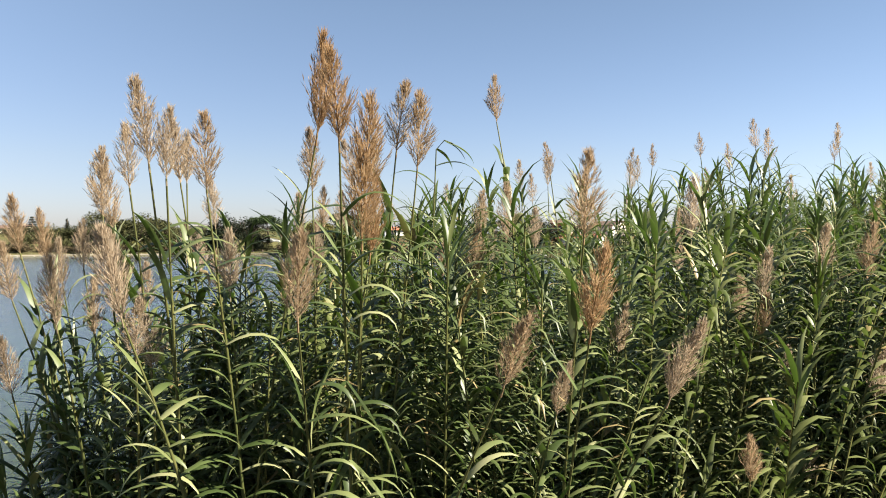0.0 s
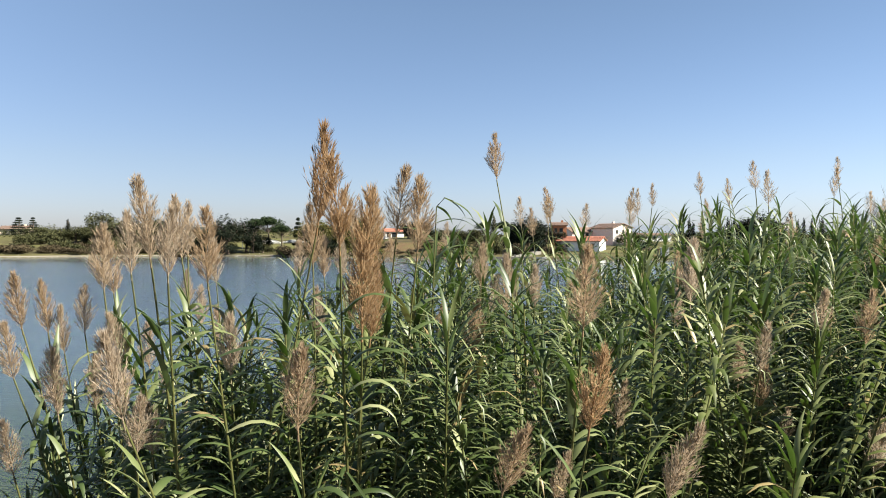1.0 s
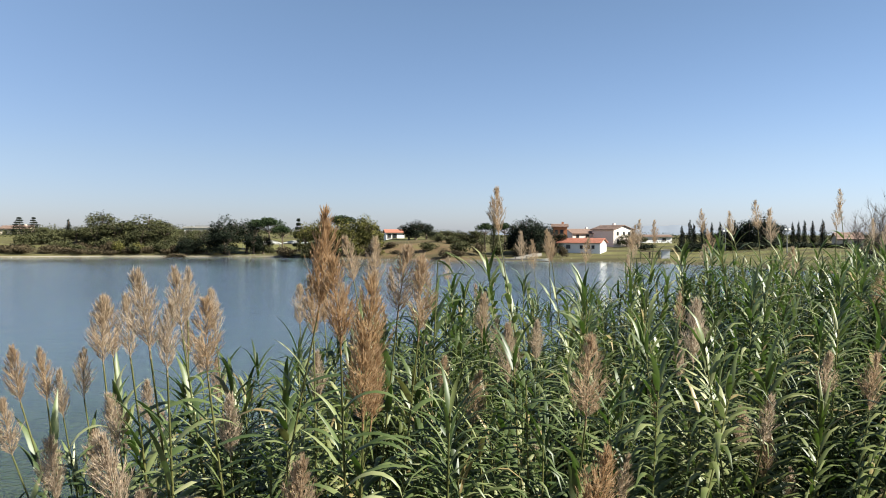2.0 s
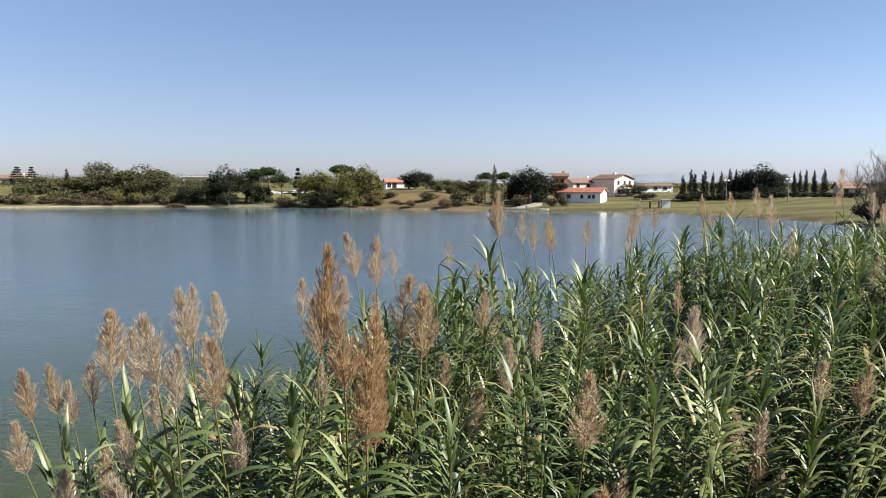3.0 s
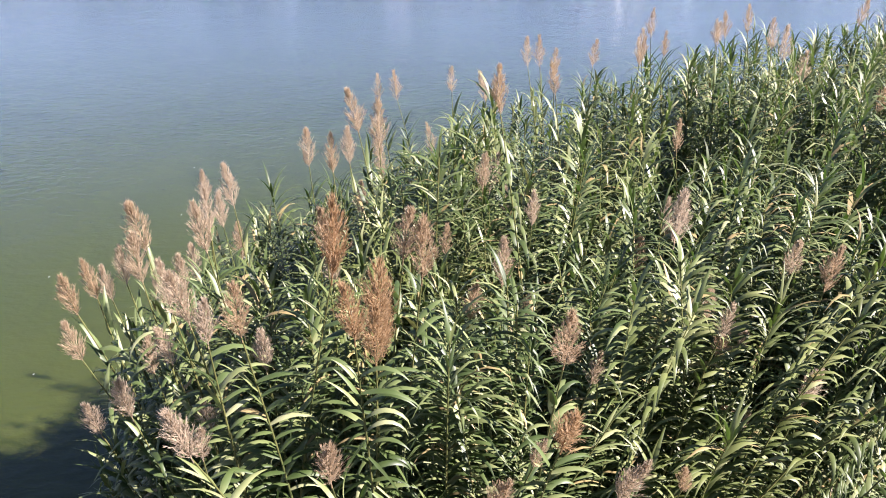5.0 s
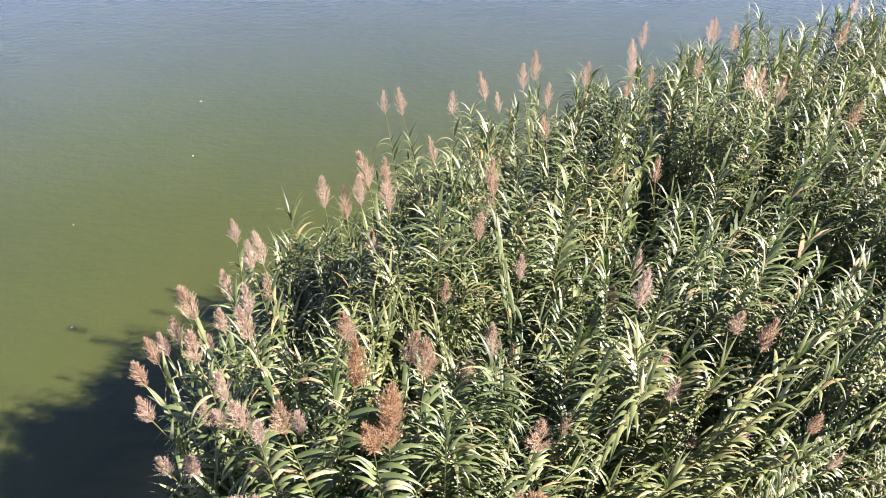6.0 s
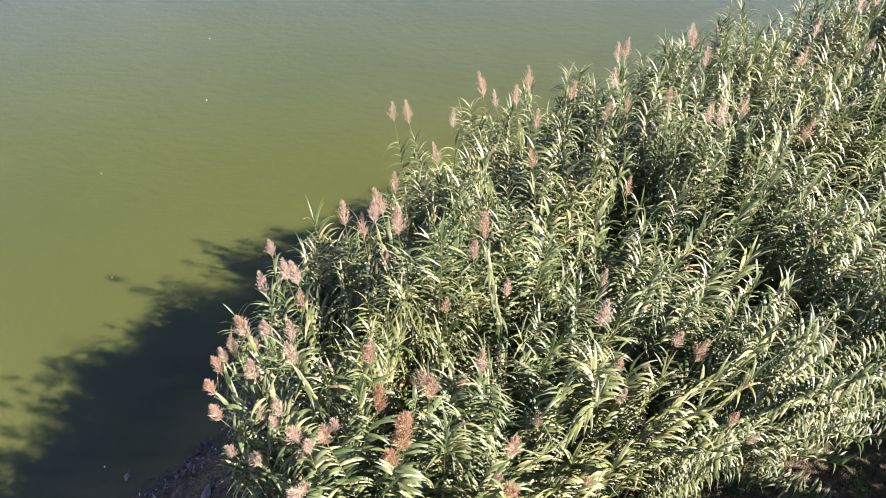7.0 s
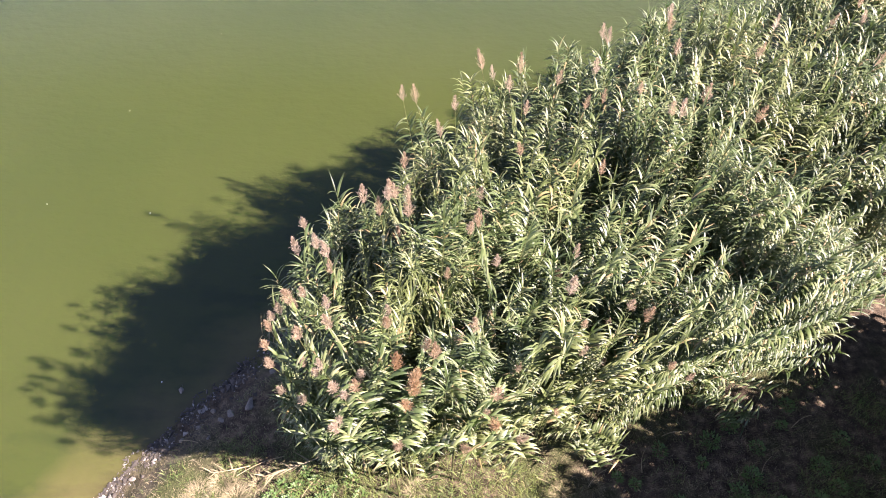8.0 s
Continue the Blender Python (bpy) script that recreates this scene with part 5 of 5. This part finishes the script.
def pavilion(x, y, turn, w):
    """An open party tent: canvas roof with a valance on posts."""
    thing = tagged(new("garden_pavilion"), "open garden pavilion with a white canvas roof", "tent", "white pavilions")
    bm = bmesh.new()
    lo = [bm.verts.new((sx * w / 2, sy * 1.8, 2.3)) for sx, sy in ((-1, -1), (1, -1), (1, 1), (-1, 1))]
    hi = [bm.verts.new((sx * w * 0.2, 0, 3.0)) for sx in (-1, 1)]
    dn = [bm.verts.new((v.co.x, v.co.y, 2.0)) for v in lo]
    bm.faces.new((lo[0], lo[1], hi[1], hi[0]))
    bm.faces.new((lo[2], lo[3], hi[0], hi[1]))
    bm.faces.new((lo[1], lo[2], hi[1]))
    bm.faces.new((lo[3], lo[0], hi[0]))
    for i in range(4):
        bm.faces.new((dn[i], dn[(i + 1) % 4], lo[(i + 1) % 4], lo[i]))
    bmesh.ops.solidify(bm, geom=bm.faces[:], thickness=0.04)
    part("canopy", bm, M_CANVAS, thing)
    for sx in (-1, 1):
        for sy in (-1, 1):
            part("post", block(sx * (w / 2 - 0.08) - 0.05, sx * (w / 2 - 0.08) + 0.05, sy * 1.7 - 0.05, sy * 1.7 + 0.05, -0.3, 2.02), M_STEEL, thing)
    settle(thing, x, y, turn)


pavilion(-48.5, 197, 6, 6)
pavilion(-41, 196, 0, 7)
pavilion(-54, 199, -5, 4)


def lamp_post(x, y, tall):
    thing = tagged(new("lamp_post"), "grey steel floodlight post on the meadow", "lamp post", "meadow lamp posts")
    t = np.linspace(0, 1, 4)
    v, q = tubes(np.stack([0 * t, 0 * t, t * tall - 0.3 * (1 - t)], 1)[None], (0.11 - 0.05 * t)[None], 8)
    part("pole", mesh_np("pole", v, q, mats=(M_STEEL,)), None, thing)
    part("crossarm", block(-0.55, 0.55, -0.05, 0.05, tall - 0.1, tall), M_STEEL, thing)
    for x1 in (-0.45, 0.45):
        part("lamp_head", block(x1 - 0.2, x1 + 0.2, -0.22, 0.1, tall - 0.02, tall + 0.28), M_PLASTER_W, thing)
    settle(thing, x, y, 10)


lamp_post(72.6, 150, 4.9)
lamp_post(65.5, 165, 4.6)


def landing():
    """A low concrete landing with a ramp, its wall stepping down into the lake."""
    thing = tagged(new("landing"), "low concrete boat landing with a pale ramp", "landing")
    part("wall", block(-5.5, 5.5, -0.35, 0.3, -0.6, 0.42), M_WETCONC, thing)
    bm = bmesh.new()
    vs = [bm.verts.new(p) for p in ((-1, 0.3, 0.38), (1.5, 0.3, 0.38), (6.5, 9, 1.45), (4.8, 9, 1.45), (-1, 0.3, 0.0), (1.5, 0.3, 0.0), (6.5, 9, 0.6), (4.8, 9, 0.6))]
    for f in ((0, 1, 2, 3), (7, 6, 5, 4), (0, 4, 5, 1), (1, 5, 6, 2), (2, 6, 7, 3), (3, 7, 4, 0)):
        bm.faces.new([vs[i] for i in f])
    part("ramp", bm, M_WETCONC, thing)
    for x in (-4.6, -2.2, 0.4, 2.8):
        part("bollard", block(x - 0.16, x + 0.16, -0.25, 0.05, 0.42, 0.95), M_WETCONC, thing)
    settle(thing, 15.5, 157.5, -6, 0.1)


landing()


def rowing_boat(x, y, turn):
    thing = tagged(new("rowing_boat"), "small white rowing boat drawn up at the shore", "boat")
    bm = bmesh.new()
    rings = []
    for i in range(9):
        s = i / 8
        w = 0.62 * math.sin(math.pi * min(1, 0.12 + 0.83 * (1 - s))) ** 0.6
        x_ = -1.6 + 3.2 * s
        sheer = 0.5 + 0.18 * (2 * s - 1) ** 2
        rings.append([bm.verts.new(p) for p in ((x_, -w, sheer), (x_, -w * 0.75, 0.15), (x_, 0, 0.02), (x_, w * 0.75, 0.15), (x_, w, sheer))])
    for a, b in zip(rings, rings[1:]):
        for k in range(4):
            bm.faces.new((a[k], b[k], b[k + 1], a[k + 1]))
    bm.faces.new(rings[0])
    bm.faces.new(rings[-1][::-1])
    bmesh.ops.solidify(bm, geom=bm.faces[:], thickness=0.04)
    part("hull", bm, M_BOAT, thing)
    for x_ in (-0.7, 0.5):
        part("thwart", block(x_ - 0.13, x_ + 0.13, -0.55, 0.55, 0.36, 0.4), M_WOOD, thing)
    settle(thing, x, y, turn, 0.05)


rowing_boat(21.2, 153.9, 12)


def fence(x0, y0, x1, y1, n):
    thing = tagged(new("fence"), "low dark wooden fence along the garden terrace", "fence")
    z = float(height(np.array([(x0 + x1) / 2]), np.array([(y0 + y1) / 2]))[0])
    ln = math.hypot(x1 - x0, y1 - y0)
    for i in range(n):
        x = ln * i / (n - 1)
        part("post", block(x - 0.07, x + 0.07, -0.07, 0.07, -0.8, 1.1), M_WOOD, thing)
    for zz in (0.35, 0.8):
        part("rail", block(0, ln, -0.11, -0.074, zz, zz + 0.12), M_WOOD, thing)
    thing.matrix_basis = pose(x0, y0, z, 0, 0, math.degrees(math.atan2(y1 - y0, x1 - x0)))


fence(-52, 190, -38, 187, 12)


# ---- stones, grass and litter of the near bank ----
def stone_mesh(gen, squash=0.6, facets=18):
    """A broken angular stone: the hull of a few points round it."""
    bm = bmesh.new()
    d = gen.normal(0, 1, (facets, 3))
    d /= np.linalg.norm(d, axis=1, keepdims=True)
    for c in d * gen.uniform(0.8, 1.1, (facets, 1)) * np.array([1.2, 0.85, squash]):
        bm.verts.new(c)
    hull = bmesh.ops.convex_hull(bm, input=bm.verts)
    bmesh.ops.delete(bm, geom=[v for v in hull["geom_interior"] if isinstance(v, bmesh.types.BMVert)], context="VERTS")
    bmesh.ops.bevel(bm, geom=bm.edges[:], offset=0.05, segments=1, affect="EDGES")
    bmesh.ops.triangulate(bm, faces=bm.faces[:])
    me = bpy.data.meshes.new("stone")
    bm.to_mesh(me)
    bm.free()
    me.materials.append(M_STONE)
    return me


def stones():
    gen = np.random.default_rng(31)
    shapes = [stone_mesh(gen) for _ in range(5)]
    big = ((-5.17, 5.36, 0.08), (-3.65, 4.95, 0.13), (-4.0, 4.78, 0.085), (-4.15, 4.65, 0.07), (-4.4, 4.9, 0.06), (-4.6, 4.55, 0.055), (-5.3, 3.95, 0.05), (-5.6, 3.6, 0.06), (-4.85, 4.3, 0.05), (-5.9, 3.25, 0.05), (-3.4, 5.7, 0.07), (-4.3, 4.3, 0.045))
    for n, (x, y, r) in enumerate(big):
        ob = new("stone", shapes[n % 5])
        tagged(ob, "pale grey angular stone on the lake edge", "stone", "stones of the lake edge")
        z = max(float(height(np.array([x]), np.array([y]))[0]), -0.03)
        ob.matrix_basis = pose(x, y, z + r * 0.25, 0, 0, gen.uniform(0, 360)) @ Matrix.Scale(r, 4)
    # rubble in between
    edge = LAKE[3:9]
    chips = []
    for _ in range(5):
        bm = bmesh.new()
        for c in gen.normal(0, 1, (9, 3)) * np.array([0.85, 0.6, 0.4]):
            bm.verts.new(c)
        hull = bmesh.ops.convex_hull(bm, input=bm.verts)
        bmesh.ops.delete(bm, geom=[v for v in hull["geom_interior"] if isinstance(v, bmesh.types.BMVert)], context="VERTS")
        bm.verts.index_update()
        chips.append((np.array([v.co[:] for v in bm.verts]), np.array([[v.index for v in fc.verts] for fc in bm.faces])))
        bm.free()
    verts, tris, n0 = [], [], 0
    for _ in range(9000):
        k = gen.integers(len(edge) - 1)
        t = gen.random()
        ax, ay = edge[k]
        bx, by = edge[k + 1]
        d = abs(gen.normal(0.12, 0.28)) - 0.1 + 0.1 * math.sin(9 * t + k)
        nx, ny = (by - ay), -(bx - ax)
        ll = math.hypot(nx, ny)
        x, y = ax + t * (bx - ax) + nx / ll * d, ay + t * (by - ay) + ny / ll * d
        if gen.random() > 0.55 + 0.45 * math.sin(x * 5.3 + 2 * math.sin(y * 4.1)):
            continue
        r = gen.choice([0.009, 0.014, 0.022, 0.038], p=[0.50, 0.33, 0.13, 0.04]) * gen.uniform(0.7, 1.3)
        a = gen.uniform(0, 6.283)
        rot = np.array([[math.cos(a), -math.sin(a), 0], [math.sin(a), math.cos(a), 0], [0, 0, 1]])
        z = float(height(np.array([x]), np.array([y]))[0])
        chip, faces = chips[gen.integers(5)]
        verts.append(chip @ rot.T * r + np.array([x, y, max(z, -0.012) + r * 0.2]))
        tris.append(faces + n0)
        n0 += len(chip)
    tagged(part("rubble", mesh_np("rubble", np.concatenate(verts), None, np.concatenate(tris), (M_RUBBLE,), smooth=False)), "grey-brown pebbles and rubble along the waterline", "pebbles", kind="stuff")


stones()


def far_rocks():
    """Pale rocks along the far waterline."""
    gen = np.random.default_rng(33)
    shape = stone_mesh(gen, facets=10)
    base, faces = np.array([v.co for v in shape.vertices]), np.array([p.vertices[:] for p in shape.polygons])
    edge = LAKE[15:25]
    verts, tris = [], []
    for n in range(420):
        k = gen.integers(len(edge) - 1)
        t = gen.random()
        x, y = edge[k][0] * (1 - t) + edge[k + 1][0] * t + gen.normal(0, 0.5), edge[k][1] * (1 - t) + edge[k + 1][1] * t + gen.normal(0, 0.9)
        r = gen.uniform(0.05, 0.2)
        z = max(float(height(np.array([x]), np.array([y]))[0]), -0.05)
        verts.append(base * r + np.array([x, y, z + r * 0.25]))
        tris.append(faces + n * len(base))
    tagged(part("shore_rocks", mesh_np("shore_rocks", np.concatenate(verts), None, np.concatenate(tris), (M_PALEROCK,), smooth=False)), "pale rocks strewn along the far waterline", "rocks", kind="stuff")


far_rocks()


TURF = ((-1.9, 3.45, 0.95), (-1.25, 3.3, 0.6), (-2.5, 3.2, 0.6), (-0.2, 3.3, 0.7), (0.5, 3.5, 0.9), (1.2, 3.3, 0.7), (-3.6, 3.9, 0.4), (3.3, 5.0, 0.45), (4.3, 5.4, 0.5), (6.6, 3.4, 0.6), (5.2, 3.3, 0.4), (7.6, 5.0, 0.4))


def bank_grass():
    """Green turf in patches, straw and dry blades between them."""
    gen = np.random.default_rng(41)
    n, m = 92000, 16000
    x, y = np.concatenate([gen.uniform(-6.5, 9, n), gen.uniform(-16, 20, m)]), np.concatenate([gen.uniform(1.6, 5.6, n), gen.uniform(-9, 9, m)])
    d = edge_distance(LAKE, x, y) * np.where(inside(LAKE, x, y), -1, 1)
    green = 0.25 * np.sin(x * 1.3 + 0.8 * np.sin(y * 1.9)) * np.sin(y * 1.7 + 0.7 * x) + 0.25 * np.sin(x * 5.1 + y) * np.sin(y * 4.7)
    for cx, cy, cr in TURF:
        green = np.maximum(green, 1.3 - np.hypot(x - cx, y - cy) / cr + 0.25 * np.sin(x * 9) * np.sin(y * 8))
    open_ = (d > 0.45) & ~(inside(BED, x, y) & (edge_distance(BED, x, y) > 0.8))
    turf = open_ & (gen.random(len(x)) < np.clip(green * 1.6, 0.03, 1))
    straw = open_ & ~turf & (gen.random(len(x)) < 0.5 + 0.3 * np.sin(x * 2.3) * np.sin(y * 3.1))
    for keep, name, material, label, lo, hi, rise in ((turf, "grass", M_GRASS, "fresh green turf in patches on the bank", 0.06, 0.19, 0.95), (straw, "dry_grass", M_HAY, "dry straw-coloured grass on bare soil", 0.03, 0.10, 0.35)):
        bx, by = x[keep], y[keep]
        n = len(bx)
        b = np.stack([bx, by, height(bx, by) - 0.005], 1)
        v, q = blades(b, gen.uniform(0, 6.283, n), gen.uniform(lo, hi, n), gen.uniform(0.004, 0.009, n), np.clip(gen.normal(rise, 0.35, n), 0.05, 1.5), gen.uniform(0.2, 1.3, n), gen.normal(0, 0.5, n), 2, 0)
        tagged(part(name, mesh_np(name, v, q, mats=(material,))), label, "grass", kind="stuff")


bank_grass()


def make_weed(gen, r, leaves):
    """A low broad-leaved weed: a rosette of short leaves on branching stalks."""
    thing = tagged(new("weed"), "low leafy green weed growing on the bank", "weed", "weeds of the bank")
    n = leaves
    rr = r * np.sqrt(gen.random(n)) * 0.7
    a = gen.uniform(0, 6.283, n)
    b = np.stack([rr * np.cos(a), rr * np.sin(a), gen.uniform(0.02, 0.22, n) * (1.1 - rr / r)], 1)
    v, q = blades(b, a + gen.normal(0, 0.6, n), gen.uniform(0.03, 0.075, n), gen.uniform(0.015, 0.03, n), gen.uniform(0.1, 0.9, n), gen.uniform(0.4, 1.4, n), gen.normal(0, 0.4, n), 3, 0.12)
    part("foliage", mesh_np("foliage", v, q, mats=(M_WEED,)), None, thing)
    for k in range(5):
        p = np.stack([np.zeros(3), b[k] * 0.6 + np.array([0, 0, 0.05]), b[k]])[None]
        v, q = tubes(p, np.array([[0.005, 0.004, 0.002]]), 4)
        part("stalk", mesh_np("stalk", v, q, mats=(M_CULM,)), None, thing)
    return thing


def weeds():
    gen = np.random.default_rng(43)
    kinds = [make_weed(gen, 0.18, 90), make_weed(gen, 0.13, 60), make_weed(gen, 0.23, 130)]
    spots = [(-2.2, 3.45), (-1.9, 3.3), (-2.6, 3.1), (-1.6, 3.5), (-2.4, 3.65), (-2.05, 3.1), (-1.4, 3.2), (-2.75, 3.4), (-2.9, 3.15), (-2.5, 3.35), (-3.2, 2.9), (6.2, 3.3), (6.6, 3.55), (7.0, 3.25), (5.6, 3.2), (3.9, 3.2), (4.4, 3.9), (4.9, 3.4), (5.4, 4.2), (7.5, 3.7), (-2.2, 3.0), (6.9, 4.4), (3.2, 3.5), (5.0, 4.6), (7.8, 4.2), (-1.5, 2.9), (4.6, 4.3), (3.7, 4.1), (5.9, 4.6), (6.4, 3.9), (7.3, 4.0), (2.9, 3.6), (5.2, 3.7), (6.1, 5.0)]
    for n, (x, y) in enumerate(spots):
        k = kinds[n % 3]
        m = pose(x, y, float(height(np.array([x]), np.array([y]))[0]) - 0.01, 0, 0, gen.uniform(0, 360))
        if n < 3:
            k.matrix_basis = m
        else:
            copy_thing(k, m)


weeds()


def litter():
    """Fallen dry canes and stalks on the bank, and pale flecks afloat on the lake."""
    gen = np.random.default_rng(47)
    spots = ((-3.2, 3.75, 25, 0.9), (-2.3, 3.3, 60, 0.6), (-1.8, 3.1, 100, 0.5), (2.6, 3.6, 40, 0.5), (3.4, 3.9, 75, 0.4), (2.9, 4.2, -20, 0.6), (4.0, 4.4, 10, 0.45), (5.5, 3.9, 50, 0.4), (-0.4, 3.0, 15, 0.5), (1.8, 3.4, -35, 0.6), (6.3, 4.7, 30, 0.5), (-4.6, 4.2, -10, 0.5))
    for x, y, a, ln in spots:
        t = np.linspace(0, 1, 6)
        p = np.stack([(t - 0.5) * ln, 0.04 * np.sin(t * 3), 0.02 + 0.05 * np.sin(t * 3.1) * ln], 1)
        v, q = tubes(p[None], (0.006 * (1 - 0.5 * t))[None], 5)
        ob = part("dry_stalk", mesh_np("dry_stalk", v, q, mats=(M_STRAW,)))
        tagged(ob, "fallen straw-coloured reed stalk on the ground", "reed stalk", "fallen stalks")
        ob.matrix_basis = pose(x, y, float(height(np.array([x]), np.array([y]))[0]), 0, 0, a)
    for x, y in ((-7.0, 9.8), (-8.5, 13.2), (-12.0, 12.0), (-9.5, 10.0), (-6.8, 16.5), (-5.6, 5.55), (-13.5, 8.5), (-7.6, 20.0), (-3.5, 24.0)):
        r = gen.uniform(0.010, 0.020)
        v, q = blades(np.array([[0, 0, 0.004]]), np.array([gen.uniform(0, 6.28)]), np.array([r * 2.4]), np.array([r * 1.6]), np.array([0.25]), np.array([0.5]), np.array([0.2]), 4, 0.1)
        ob = part("floating_leaf", mesh_np("floating_leaf", v, q, mats=(M_CANVAS,)))
        tagged(ob, "tiny pale leaf floating on the lake", "leaf", "floating leaves")
        ob.matrix_basis = pose(x, y, 0)


litter()


def tussock(gen, x, y, r, count):
    """A dry tussock: fine pale straw that arches out and lies over."""
    n = count
    a = gen.uniform(0, 6.283, n)
    rr = r * 0.5 * np.sqrt(gen.random(n))
    b = np.stack([rr * np.cos(a), rr * np.sin(a), np.zeros(n) - 0.02], 1)
    v, q = blades(b, a + gen.normal(0, 0.7, n), gen.uniform(0.10, 0.30, n), gen.uniform(0.003, 0.006, n), gen.uniform(0.1, 1.1, n), gen.uniform(0.9, 2.1, n), gen.normal(0, 0.5, n), 5, 0)
    ob = part("dry_tussock", mesh_np("dry_tussock", v, q, mats=(M_HAY,)))
    tagged(ob, "tussock of pale dry grass lying over on the bank", "tussock", "dry tussocks")
    ob.matrix_basis = pose(x, y, float(height(np.array([x]), np.array([y]))[0]), 0, 0, gen.uniform(0, 360))


tg2 = np.random.default_rng(51)
for x_, y_, r_, c_ in ((-4.2, 3.25, 0.3, 420), (-3.85, 3.45, 0.26, 360), (-3.55, 3.2, 0.3, 380), (-4.45, 3.0, 0.25, 300), (-3.2, 3.45, 0.2, 220), (-0.5, 3.35, 0.22, 240), (1.9, 3.3, 0.2, 220), (2.5, 3.45, 0.18, 180)):
    tussock(tg2, x_, y_, r_, c_)


def fallen_reed(gen, x, y, turn, ln, dry):
    """A cane that has fallen over on the bank, its leaves spread flat along it."""
    thing = tagged(new("fallen_reed"), "fallen dry straw-coloured reed cane with withered leaves" if dry else "fallen pale green reed cane with drooping leaves", "reed", "fallen reeds")
    s = np.linspace(0, 1, 9)
    p = np.stack([s * ln, 0.08 * ln * np.sin(s * 2.6), 0.03 + 0.10 * ln * np.sin(s * 3.0)], 1)
    v, q = tubes(p[None], (0.011 - 0.007 * s)[None], 6)
    part("culm", mesh_np("culm", v, q, mats=(M_STRAW if dry else M_CULM,)), None, thing)
    n = int(ln / 0.07)
    for k in range(n):
        u = 0.25 + 0.75 * k / n
        at = np.array([np.interp(u, s, p[:, c]) for c in range(3)])
        one = lambda c: np.array([c])
        v, q = blades(at[None], one((0.35 if k % 2 else -0.35) + gen.normal(0, 0.5)), one(gen.uniform(0.16, 0.36)), one(gen.uniform(0.014, 0.034)), one(gen.uniform(-0.1, 0.6)), one(gen.uniform(0.3, 0.9)), one(gen.normal(0, 0.5)), 5)
        part("leaf", mesh_np("leaf", v, q, mats=(M_HAY if dry else M_LEAF,)), None, thing)
    thing.matrix_basis = pose(x, y, float(height(np.array([x]), np.array([y]))[0]), 0, 0, turn)


fallen_reed(tg2, -2.1, 3.95, 200, 1.1, True)
fallen_reed(tg2, -0.95, 3.95, -98, 0.8, False)
fallen_reed(tg2, -3.4, 3.75, 190, 0.7, True)
